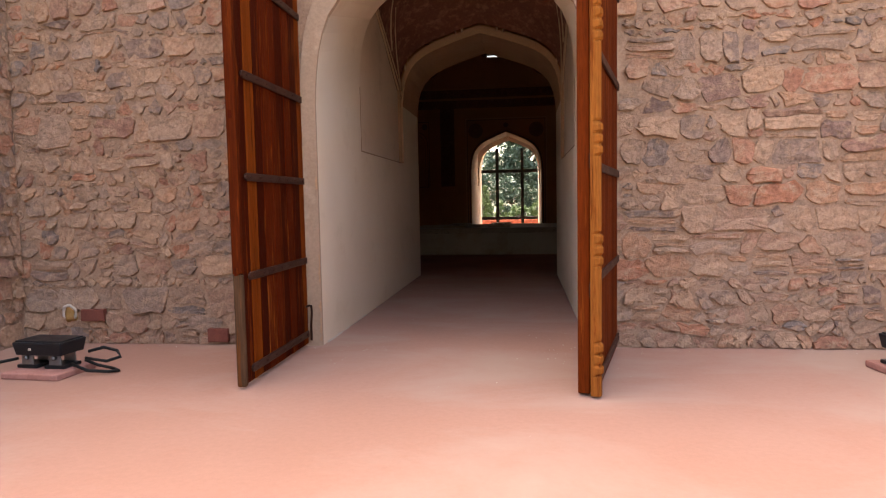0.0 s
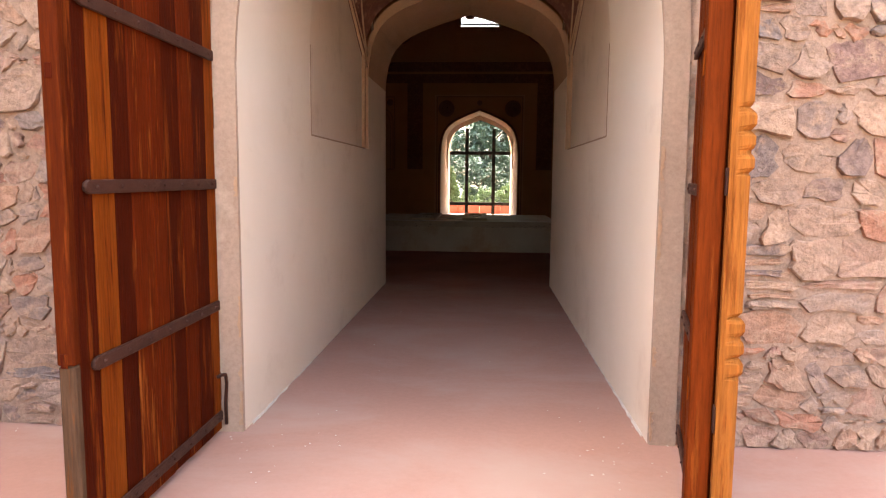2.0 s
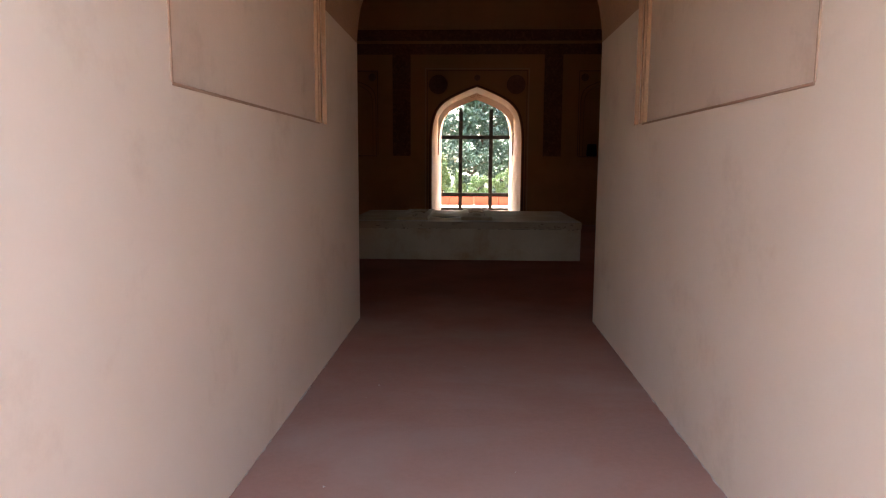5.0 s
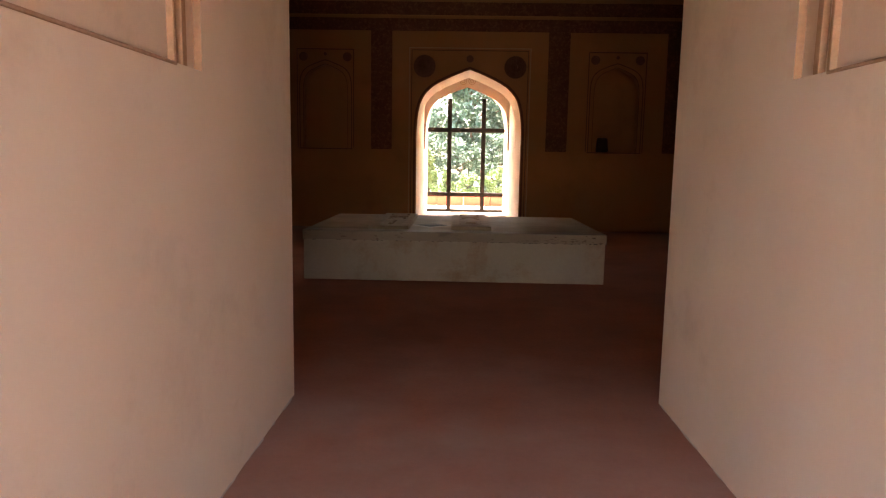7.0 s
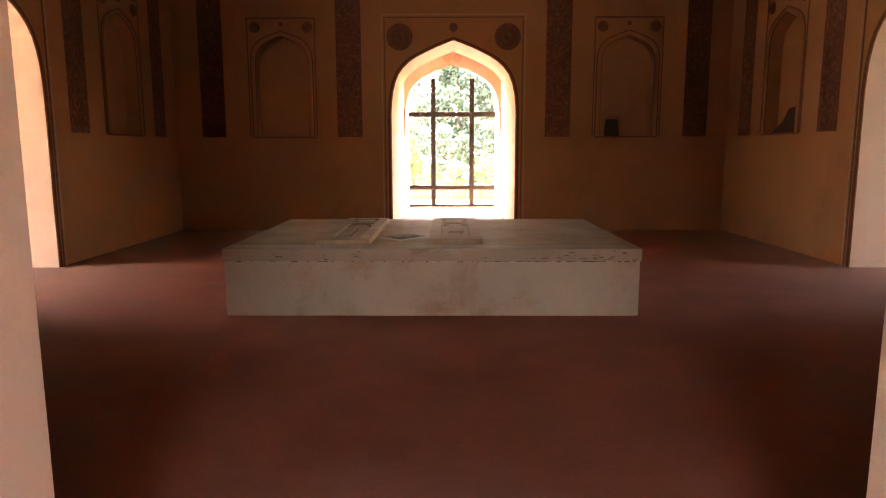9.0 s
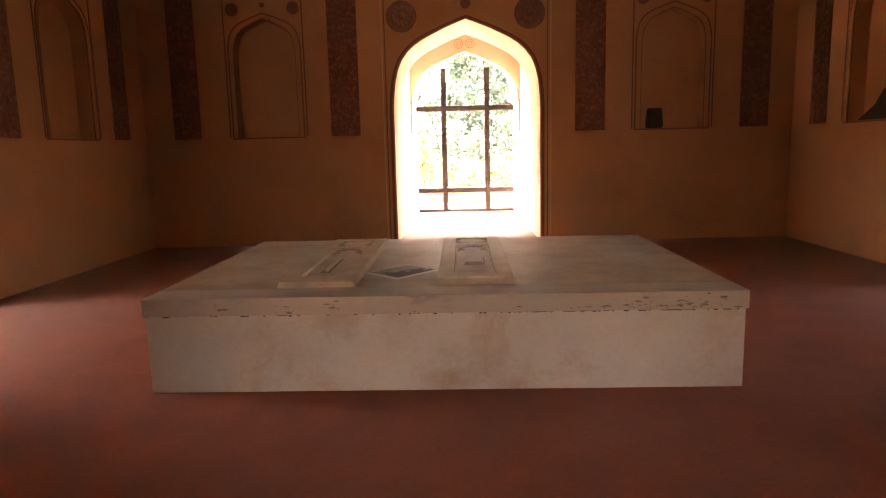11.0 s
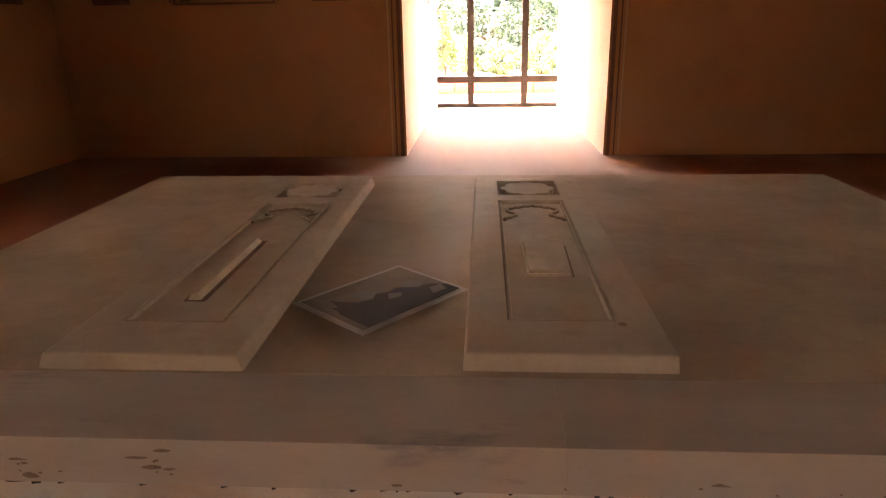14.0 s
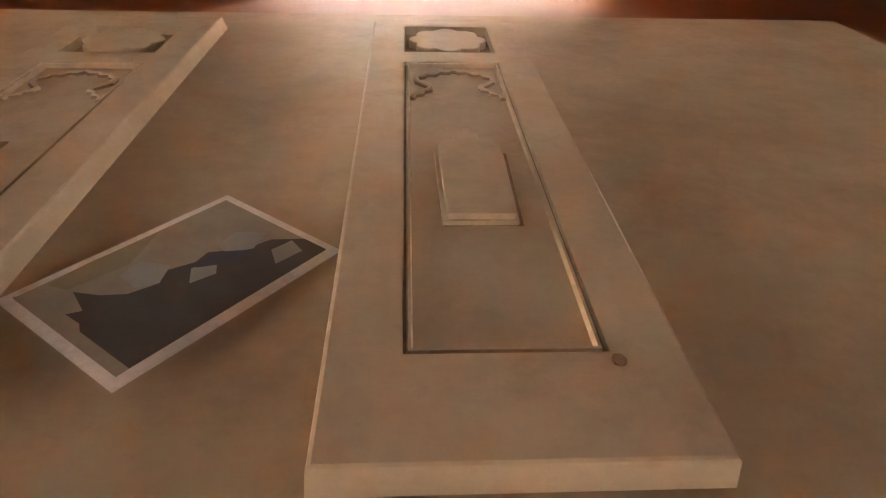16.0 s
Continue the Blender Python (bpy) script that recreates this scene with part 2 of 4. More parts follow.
LEAF = [(0.0, (0.020, 0.046, 0.030)), (0.5, (0.036, 0.072, 0.050)), (1.0, (0.060, 0.102, 0.076))]
LIME_LEAF = [(0.0, (0.055, 0.105, 0.040)), (0.5, (0.080, 0.14, 0.055)), (1.0, (0.115, 0.185, 0.080))]
PALE_LEAF = [(0.0, (0.06, 0.11, 0.07)), (0.5, (0.09, 0.155, 0.095)), (1.0, (0.135, 0.205, 0.13))]
M_LEAF = material("dark_leaf", (0.05, 0.10, 0.03), (0.04, 0.08, 0.02), 2, 20, 0.55, 0.1, random_from="island", spread=LEAF, spec=0.5)
M_LIME_LEAF = material("lime_leaf", (0.14, 0.22, 0.04), (0.12, 0.20, 0.04), 2, 20, 0.55, 0.1, random_from="island", spread=LIME_LEAF, spec=0.5)
M_PALE_LEAF = material("pale_leaf", (0.1, 0.15, 0.06), (0.09, 0.13, 0.06), 2, 20, 0.6, 0.1, random_from="island", spread=PALE_LEAF, spec=0.5)
M_PAPER = material("paper_white", (0.52, 0.43, 0.36), (0.46, 0.37, 0.30), 5, 60, 0.6, 0.05)
M_PRINT = [material("print_" + n, a, b, 9, 60, 0.62, 0.02, grit=0.9, spec=0.06) for n, a, b in
           (("sky", (0.24, 0.18, 0.12), (0.19, 0.14, 0.095)), ("dark", (0.055, 0.042, 0.034), (0.075, 0.058, 0.046)), ("grey", (0.24, 0.21, 0.17), (0.19, 0.16, 0.13)),
            ("blue", (0.045, 0.043, 0.05), (0.06, 0.056, 0.06)), ("olive", (0.20, 0.15, 0.09), (0.16, 0.12, 0.07)))]


# ---- mesh helpers ----
def mesh_of(name, verts, faces, mats, smooth=False, index=None):
    me = bpy.data.meshes.new(name)
    me.from_pydata([tuple(v) for v in verts], [], faces)
    for m in (mats if isinstance(mats, (list, tuple)) else [mats]):
        me.materials.append(m)
    if index is not None:
        me.polygons.foreach_set("material_index", index)
    if smooth:
        me.polygons.foreach_set("use_smooth", [True] * len(me.polygons))
    me.update()
    return me


def solid(name, verts, faces, mats, parent=None, label="", smooth=False, index=None):
    ob = new(name, mesh_of(name, verts, faces, mats, smooth, index))
    ob.parent = parent
    return tagged(ob, label)


def part(name, bm, mat, parent=None, label="", smooth=False):
    bmesh.ops.recalc_face_normals(bm, faces=bm.faces)
    me = bpy.data.meshes.new(name)
    bm.to_mesh(me)
    bm.free()
    me.materials.append(mat)
    if smooth:
        me.polygons.foreach_set("use_smooth", [True] * len(me.polygons))
    ob = new(name, me)
    ob.parent = parent
    return tagged(ob, label)


def add_box(bm, x0, x1, y0, y1, z0, z1, bevel=0.004, segments=1, m=None):
    made = bmesh.ops.create_cube(bm, size=1)["verts"]
    for v in made:
        v.co = Vector((x0 + (v.co.x + 0.5) * (x1 - x0), y0 + (v.co.y + 0.5) * (y1 - y0), z0 + (v.co.z + 0.5) * (z1 - z0)))
    if bevel:
        edges = list({e for v in made for e in v.link_edges})
        res = bmesh.ops.bevel(bm, geom=edges, offset=bevel, segments=segments, affect="EDGES", profile=0.5)
        made = list({v for f in res["faces"] for v in f.verts} | {v for v in made if v.is_valid})
    if m is not None:
        bmesh.ops.transform(bm, matrix=m, verts=[v for v in made if v.is_valid])
    return made


def box(name, x0, x1, y0, y1, z0, z1, mat, parent=None, label="", bevel=0.004, segments=1, m=None):
    bm = bmesh.new()
    add_box(bm, x0, x1, y0, y1, z0, z1, bevel, segments, m)
    return part(name, bm, mat, parent, label)


def prism(name, outline, z0, z1, mat, parent=None, label="", bevel=0.0, m=None):
    """An outline in x, y raised from z0 to z1."""
    bm = bmesh.new()
    f = bm.faces.new([bm.verts.new((x, y, z0)) for x, y in outline])
    up = bmesh.ops.extrude_face_region(bm, geom=[f])["geom"]
    top = [v for v in up if isinstance(v, bmesh.types.BMVert)]
    for v in top:
        v.co.z = z1
    if bevel:
        edges = [e for e in bm.edges if all(v in top for v in e.verts)]
        bmesh.ops.bevel(bm, geom=edges, offset=bevel, segments=2, affect="EDGES", profile=0.5)
    if m is not None:
        bmesh.ops.transform(bm, matrix=m, verts=bm.verts)
    return part(name, bm, mat, parent, label)


def tube(name, pts, r, mat, parent=None, label="", sides=6, closed=False):
    pts = [Vector(p) for p in pts]
    V, F, n = [], [], len(pts)
    for i, p in enumerate(pts):
        a, b = pts[(i - 1) % n if closed else max(i - 1, 0)], pts[(i + 1) % n if closed else min(i + 1, n - 1)]
        d = (b - a).normalized()
        s = d.cross(Vector((0.13, 0.31, 0.94))).normalized()
        u = s.cross(d)
        rr = r[i] if isinstance(r, (list, tuple)) else r
        for k in range(sides):
            w = 2 * math.pi * k / sides
            V.append(p + (s * math.cos(w) + u * math.sin(w)) * rr)
    for i in range(n if closed else n - 1):
        j = (i + 1) % n
        for k in range(sides):
            l = (k + 1) % sides
            F.append((i * sides + k, i * sides + l, j * sides + l, j * sides + k))
    if not closed:
        F += [tuple(range(sides))[::-1], tuple(range((n - 1) * sides, n * sides))]
    return solid(name, V, F, mat, parent, label, True)


def thing(name, label, category, group="", at=None):
    ob = new(name)
    ob.empty_display_size = 0.1
    if at is not None:
        ob.matrix_basis = at
    return tagged(ob, label, category, group)


ARCH = [(1.0, 0.0), (0.995, 0.09), (0.985, 0.19), (0.965, 0.32), (0.93, 0.44), (0.88, 0.545), (0.80, 0.64), (0.70, 0.72), (0.58, 0.785),
        (0.45, 0.84), (0.30, 0.90), (0.15, 0.952), (0.0, 1.0)]


def arch(hw, spring, apex):
    """A pointed arch from its left springing to its right one, as (u, z)."""
    left = [(-hw * a, spring + (apex - spring) * b) for a, b in ARCH]
    return left + [(-u, z) for u, z in left[-2::-1]]


def profile(hw, spring, apex, recess=0.0, sill=1.985):
    a = arch(hw + recess, spring, apex)
    return [(-hw, 0), (-hw, sill), (-hw - recess, sill)] + a + [(hw + recess, sill), (hw, sill), (hw, 0)]


# ---- walls with their passages ----
from mathutils.geometry import tessellate_polygon

DEPTH, HIGH = 5.99, 8.6
P_FACE = profile(1.27, 2.3, 3.78)
P_A = profile(1.255, 2.78, 4.12)
P_T = profile(1.255, 4.55, 5.6, 0.034)
P_E = profile(1.255, 3.02, 4.12, 0.034)
P_C = profile(1.255, 2.9, 4.0)
P_CB = profile(1.245, 2.32, 3.77)
P_FB = profile(1.255, 2.55, 4.06)
P_AB = profile(1.25, 2.45, 3.84)
P_EB = profile(1.245, 2.5, 3.92, 0.034)


def tessellate(loops):
    return tessellate_polygon([[Vector((u, z, 0)) for u, z in l] for l in loops])


def wall(name, label, m, u0, u1, jali, niches, inner=P_C, edge=P_E, face_mat=M_MORTAR, outer_arch=P_FACE, mid=P_A, high=HIGH):
    """A thick wall in its own frame: u along it, d from its outer face (0) to the room (DEPTH). m takes (u, d, z) to the world."""
    V, F, I = [], [], []

    def put(points):
        k = len(V)
        V.extend(m @ Vector(p) for p in points)
        return k

    def sheet(d, hole, holes, mat_i, flip):
        outer = [(u0, 0), (hole[0][0], 0)] + hole[1:-1] + [(hole[-1][0], 0), (u1, 0), (u1, high), (u0, high)]
        loops = [outer] + holes
        flat = [p for l in loops for p in l]
        k = put([(u, d, z) for u, z in flat])
        for t in tessellate(loops):
            F.append(tuple(k + i for i in (t if not flip else t[::-1])))
            I.append(mat_i)

    jw = [(-0.56, 6.4), (0.62, 6.4), (0.62, 7.1), (0.45, 7.4), (0.03, 7.65), (-0.39, 7.4), (-0.56, 7.1)] if jali else None
    jo = [(u * 1.6, 6.5 + (z - 6.4) * 2.6) for u, z in jw] if jw else None
    holes = ([jw] if jw else []) + [[(c + u, z) for u, z in NICHE] for c in niches]
    sheet(0, outer_arch, [jo] if jw else [], 1, False)
    sheet(DEPTH, inner, holes, 2, True)
    rings = [(0, outer_arch), (1.66, mid), (1.66, P_T), (4.50, edge), (4.50, inner), (DEPTH, inner)]
    mats = [0, 0, 0, 3, 0]
    for i in range(5):
        (da, pa), (db, pb) = rings[i], rings[i + 1]
        k = put([(u, da, z) for u, z in pa] + [(u, db, z) for u, z in pb])
        n = len(pa)
        for j in range(n - 1):
            if i == 2 and 3 <= j < n - 4:
                continue
            F.append((k + j, k + j + 1, k + n + j + 1, k + n + j))
            # south soffit gets the darker band colour, painting in the shading under the arch
            I.append(4 if i == 2 and j in (2, n - 4) else (3 if i == 4 and 3 <= j < n - 4 and inner is P_C else (mats[i] if inner is P_C else 0)))
    if jw:
        k = put([(u, 0, z) for u, z in jo] + [(u, DEPTH, z) for u, z in jw])
        n = len(jw)
        for j in range(n):
            F.append((k + j, k + (j + 1) % n, k + n + (j + 1) % n, k + n + j))
            I.append(0)
    for c in niches:
        back = DEPTH - 0.22
        k = put([(c + u, DEPTH, z) for u, z in NICHE] + [(c + u, back, z) for u, z in NICHE])
        n = len(NICHE)
        for j in range(n):
            F.append((k + j, k + (j + 1) % n, k + n + (j + 1) % n, k + n + j))
            I.append(2)
        F.append(tuple(range(k + n, k + 2 * n)))
        I.append(2)
    k = put([(u0, 0, high), (u1, 0, high), (u1, DEPTH, high), (u0, DEPTH, high)])
    F.append((k, k + 1, k + 2, k + 3))
    I.append(1)
    for u in (u0, u1):
        k = put([(u, 0, 0), (u, DEPTH, 0), (u, DEPTH, high), (u, 0, high)])
        F.append((k, k + 1, k + 2, k + 3))
        I.append(1)
    ob = solid(name, V, F, [M_PLASTER, face_mat, M_ROOM, M_ARCHBAND, M_PANEL], None, label, False, I)
    tagged(ob, "", "wall", "", "structure")
    # the painted vault over the middle of the passage
    a = [p for p in P_T[3:-3]]
    b = [p for p in edge[3:-3]]
    n, rows = len(a), 6
    V2, F2 = [], []
    for r in range(rows + 1):
        t = r / rows
        V2 += [m @ Vector((a[j][0] * (1 - t) + b[j][0] * t, 1.66 + 2.71 * t, a[j][1] * (1 - t) + b[j][1] * t)) for j in range(n)]
    for r in range(rows):
        for j in range(n - 1):
            F2.append((r * n + j, r * n + j + 1, (r + 1) * n + j + 1, (r + 1) * n + j))
    solid("painted_vault", V2, F2, M_PAINT, ob, "maroon painted vault with cream tracery", True)

    def on_vault(s, t, lift=0.012):
        x = s * (n - 1)
        j = min(int(x), n - 2)
        w = x - j
        pa = Vector((a[j][0] * (1 - w) + a[j + 1][0] * w, 1.66, a[j][1] * (1 - w) + a[j + 1][1] * w))
        pb = Vector((b[j][0] * (1 - w) + b[j + 1][0] * w, 4.50, b[j][1] * (1 - w) + b[j + 1][1] * w))
        p = pa * (1 - t) + pb * t
        inward = Vector((-p.x * 0.6, 0, -0.8)).normalized()
        return m @ (p + inward * lift)

    def rib(f, steps=24, r=0.017):
        tube("tracery_line", [on_vault(*f(i / steps)) for i in range(steps + 1)], r, M_LINE, ob, "", 4)

    rib(lambda q: (0.001, 1 - q), 10, 0.022)
    rib(lambda q: (0.999, 1 - q), 10, 0.022)
    rib(lambda q: (0.035 + 0.02 * (1 - q), 1 - q), 10, 0.012)
    rib(lambda q: (0.965 - 0.02 * (1 - q), 1 - q), 10, 0.012)
    for half in (0, 1):
        side = (lambda s: s) if half == 0 else (lambda s: 1 - s)
        rib(lambda q: (side(0.06 + 0.36 * q), 1 - 0.62 * math.sin(q * 1.45) ** 0.8))
        rib(lambda q: (side(0.08 + 0.40 * q), 1 - 0.27 - 0.2 * math.sin(q * 3.1)))
        rib(lambda q: (side(0.16 + 0.10 * q), 1 - 0.75 * q))
        rib(lambda q: (side(0.42 - 0.06 * q), 1 - 0.55 * q), 12)
        rib(lambda q: (side(0.44), 1 - 0.16 * q), 6)
        rib(lambda q: (side(0.44 + 0.06 * q), 0.84), 6)
        for c, t0, rad in ((0.29, 0.86, 0.035), (0.38, 0.74, 0.03), (0.33, 0.6, 0.035), (0.22, 0.78, 0.028), (0.46, 0.91, 0.018), (0.27, 0.5, 0.03)):
            tube("tracery_flower", [on_vault(side(c + (rad + 0.008 * math.cos(6 * w)) * math.cos(w)), t0 + 2.2 * (rad + 0.008 * math.cos(6 * w)) * math.sin(w))
                                    for w in [2 * math.pi * i / 30 for i in range(30)]], 0.009, M_LINE, ob, "", 4, True)
    # small flowers and leaves filling the vault
    if not jali and inner is P_C:
        rng = random.Random(6)
        V3, F3 = [], []
        for i in range(420):
            s0, t0 = rng.uniform(0.06, 0.94), rng.uniform(0.25, 0.97)
            q = on_vault(s0, t0, 0.004)
            du, dt = (on_vault(s0 + 0.004, t0, 0.004) - q).normalized(), (on_vault(s0, t0 - 0.01, 0.004) - q).normalized()
            up = du.cross(dt).normalized() * 0.012
            up = up if up.z < 0 else -up
            r, petals, spin = rng.uniform(0.018, 0.05), rng.choice((3, 5, 6)), rng.uniform(0, 6)
            for k in range(petals):
                w = spin + 2 * math.pi * k / petals
                e, f = du * math.cos(w) + dt * math.sin(w), dt * math.cos(w) - du * math.sin(w)
                n0 = len(V3)
                V3 += [q + e * r * 0.25, q + e * r * 0.65 + f * r * 0.24 + up, q + e * r, q + e * r * 0.65 - f * r * 0.24 + up]
                F3.append((n0, n0 + 1, n0 + 2, n0 + 3))
        tagged(solid("floral_relief", V3, F3, M_FLOWER, ob, "small flowers and leaves in relief"), "", "", "", "stuff")
    # mouldings round the recessed side panels; the dark strips paint the recess's edge shadow
    for sgn in (-1, 1):
        u = sgn * 1.262
        for d0, d1, z0, z1, mt in ((1.66, 4.24, 1.974, 1.988, M_RECESS_SHADE), (1.652, 1.668, 1.985, 2.74, M_RECESS_SHADE), (4.32, 4.362, 1.985, 3.05, M_ARCHBAND), (4.24, 4.262, 1.985, 3.12, M_ARCHBAND)):
            bm = bmesh.new()
            v = u - sgn * 0.012 if mt is M_RECESS_SHADE else u
            add_box(bm, min(v, u + sgn * 0.03), max(v, u + sgn * 0.03), d0, d1, z0, z1, 0.003, 1, m)
            part("panel_moulding", bm, mt, ob)
    return ob


def tympanum_rosettes(m, parent):
    for u in (-0.13, 0.13):
        for r in (0.10, 0.05):
            tube("rosette", [m @ Vector((u + r * math.cos(w), 1.672, 4.02 + r * math.sin(w))) for w in [2 * math.pi * i / 20 for i in range(20)]], 0.012, M_LINE, parent, "", 4, True)


def niche_shape():
    a = arch(0.52, 3.25, 3.86)
    return [(-0.52, 1.9)] + a + [(0.52, 1.9)]


NICHE = niche_shape()
CX, CY = -0.045, 11.92
south = pose(CX, 0, 0)
north = pose(0.02, 23.555, 0) @ Matrix.Diagonal((-1, -1, 1, 1))
west = pose(-5.56 - DEPTH, CY, 0, 0, 0, -90)
east = pose(5.50 + DEPTH, CY, 0, 0, 0, 90)
# the south wall's unseen extra height is added to keep sun off the forecourt
wall_s = wall("wall_south", "rubble stone outer wall with plastered arched passage", south, -10, 10, False, (-3.45, 3.45), high=13.5)
wall_n = wall("wall_north", "ochre plastered wall with arched passage and niches", north, -12, 12, True, (-3.46, 3.42), P_CB, P_EB, M_MORTAR, P_FB, P_AB, 10.4)
wall_w = wall("wall_west", "ochre plastered wall with arched passage and niches", west, -6, 5.9, False, (-3.5, 3.5), P_CB, P_EB, M_MORTAR, P_FB, P_AB)
wall_e = wall("wall_east", "ochre plastered wall with arched passage and niches", east, -5.9, 6, False, (-3.5, 3.5), P_CB, P_EB, M_MORTAR, P_FB, P_AB)

for mm, ww in ((north, wall_n), (west, wall_w), (east, wall_e)):
    tympanum_rosettes(mm, ww)

# dome over the chamber
V, F = [], []
SEG = 48
for r, (rad, z) in enumerate([(8.6, 8.595), (5.6, 8.62), (5.5, 9.3), (5.0, 10.9), (4.1, 12.3), (2.9, 13.3), (1.5, 13.9), (0.05, 14.1)]):
    V += [(-0.03 + rad * math.cos(2 * math.pi * i / SEG), 11.78 + rad * math.sin(2 * math.pi * i / SEG), z) for i in range(SEG)]
    if r:
        F += [((r - 1) * SEG + i, (r - 1) * SEG + (i + 1) % SEG, r * SEG + (i + 1) % SEG, r * SEG + i) for i in range(SEG)]
F.append(tuple(range(7 * SEG, 8 * SEG)))
dome = tagged(solid("ceiling", V, F, M_ROOM, None, "plastered dome over the chamber", True), "", "ceiling", "", "structure")
md = dome.modifiers.new("thickness", "SOLIDIFY")
md.thickness, md.offset = 0.5, -1

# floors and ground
tagged(box("floor", -11.5, 11.5, -4.55, 23.5, -0.5, 0.0, M_FLOOR, None, "dusty red stone floor running from the forecourt into the tomb, chamber shade painted in", 0.02), "", "floor", "", "structure")
tagged(box("pavement", -16, 16, 23.502, 27.5, -0.5, -0.02, M_TERRACE, None, "pale stone terrace behind the tomb", 0.01), "", "pavement", "", "structure")
# unseen paving, kept dark to throw less light up the passage
tagged(box("pavement", -14, 14, -16, -4.552, -0.5, -0.18, M_FARPAVE, None, "grey stone paving in front of the forecourt step", 0.01), "", "pavement", "", "structure")
tagged(box("ground", -1500, 1500, -1500, 1500, -1.2, -0.22, M_GROUND, None, "garden ground of grass and dry earth", 0), "", "ground", "", "structure")

# reflector, added out of view to bounce light into the west passage
tagged(box("pavement", -26, -11.502, 4, 20, -0.5, -0.02, M_FARPAVE, None, "grey stone terrace added unseen beside the tomb to bounce light in", 0.01), "", "pavement", "", "structure")
# unseen blocker, added so the east passage lets in less light than the west
tagged(box("wall_side", 14.6, 15.4, -6, 22, -0.3, 2.9, M_LIGHT_BLOCK, None, "plain grey wall added unseen beside the tomb to block low sky", 0.02), "", "wall", "", "structure")

# ---- forecourt ----
# added out of view to keep low sky light out of the south passage
tagged(box("wall_garden", -40, 40, -24.0, -23.2, -0.3, 6.5, M_LIGHT_BLOCK, None, "plain grey wall added unseen beyond the forecourt to block low sky", 0.02), "", "wall", "", "structure")
# its height and forward reach, out of view, are added to shade the facade's left
tagged(box("wall_return_west", -6.4, -4.44, -4.5, -0.002, -0.22, HIGH, M_MORTAR, None, "rubble stone side wall of the forecourt bay", 0.01), "", "wall", "", "structure")
tagged(box("wall_return_east", 4.9, 6.6, -1.7, -0.002, -0.22, HIGH, M_MORTAR, None, "rubble stone side wall of the forecourt bay", 0.01), "", "wall", "", "structure")

# plaster band round the front arch
outer, inner = arch(1.41, 2.42, 3.98), arch(1.272, 2.3, 3.78)
oo = [(-1.43, 0)] + outer + [(1.43, 0)]
ii = [(-1.272, 0)] + inner + [(1.272, 0)]
V, F = [], []
for loop, d in ((ii, 0.03), (ii, -0.028), (oo, -0.036), (oo, 0.01)):
    V += [(CX + u, d, z) for u, z in loop]
n = len(ii)
for r in range(3):
    F += [(r * n + j, r * n + j + 1, (r + 1) * n + j + 1, (r + 1) * n + j) for j in range(n - 1)]
solid("arch_band", V, F, M_STRIP, wall_s, "grey-brown worn plaster band round the arch")


def rough_line(name, x, y0, y1, side, mat, parent):
    """An uneven lime fillet where a wall meets the floor."""
    rng = random.Random(int(x * 100) + int(y0 * 10))
    n = int((y1 - y0) / 0.06)
    V, F = [], []
    for i in range(n + 1):
        y = y0 + (y1 - y0) * i / n
        w, h = 0.004 + 0.014 * rng.random(), 0.004 + 0.012 * rng.random()
        V += [(x - side * 0.005, y, -0.002), (x + side * w, y, 0.003), (x + side * w * 0.4, y, h * 0.7), (x - side * 0.005, y, h)]
    for i in range(n):
        for k in range(3):
            F.append((i * 4 + k, i * 4 + k + 1, i * 4 + 5 + k, i * 4 + 4 + k))
    solid(name, V, F, mat, parent, "pale lime fillet along the floor")


rough_line("lime_fillet", CX - 1.262, 0.1, 5.95, 1, M_LIME, wall_s)
rough_line("lime_fillet", CX + 1.262, 0.1, 5.95, -1, M_LIME, wall_s)


def chips(x, side, spots, seed):
    rng = random.Random(seed)
    for z, h in spots:
        n = 10
        pts = [(side * rng.uniform(0.004, 0.028), z + h * i / n) for i in range(n + 1)] + [(-side * 0.002, z + h), (-side * 0.002, z)]
        V = [(x + u, -0.031, zz) for u, zz in pts] + [(x + u * 0.8, -0.041, zz) for u, zz in pts]
        m = len(pts)
        F = [tuple(range(m, 2 * m))] + [(i, (i + 1) % m, m + (i + 1) % m, m + i) for i in range(m)]
        solid("lime_chip", V, F, M_ARCHBAND, wall_s, "pale chipped lime on the jamb edge")


chips(CX - 1.272, -1, ((0.05, 0.22), (0.34, 0.10), (0.62, 0.26), (1.5, 0.12)), 2)
chips(CX + 1.272, 1, ((0.03, 0.18), (1.15, 0.32), (1.62, 0.2), (0.5, 0.12)), 3)


# crumbs of fallen plaster and grit near the jambs and along the wall foot
rng = random.Random(31)
V, F = [], []
for i in range(90):
    if i < 50:
        x, y = rng.choice((-1, 1)) * rng.gauss(1.05, 0.22), rng.gauss(-0.25, 0.35)
    elif i < 75:
        x, y = rng.choice((rng.uniform(-4.6, -1.6), rng.uniform(1.6, 4.8))), -rng.uniform(0.05, 0.25)
    else:
        x, y = rng.uniform(-1.1, 1.1), rng.uniform(-3.0, 5.0)
    r = rng.uniform(0.003, 0.009)
    k = len(V)
    V += [(x + r * rng.uniform(0.6, 1.4) * a, y + r * rng.uniform(0.6, 1.4) * b, 0.0005) for a, b in ((1, 0), (0, 1), (-1, 0), (0, -1))] + [(x, y, r * rng.uniform(0.4, 0.9))]
    F += [(k, k + 1, k + 4), (k + 1, k + 2, k + 4), (k + 2, k + 3, k + 4), (k + 3, k, k + 4)]
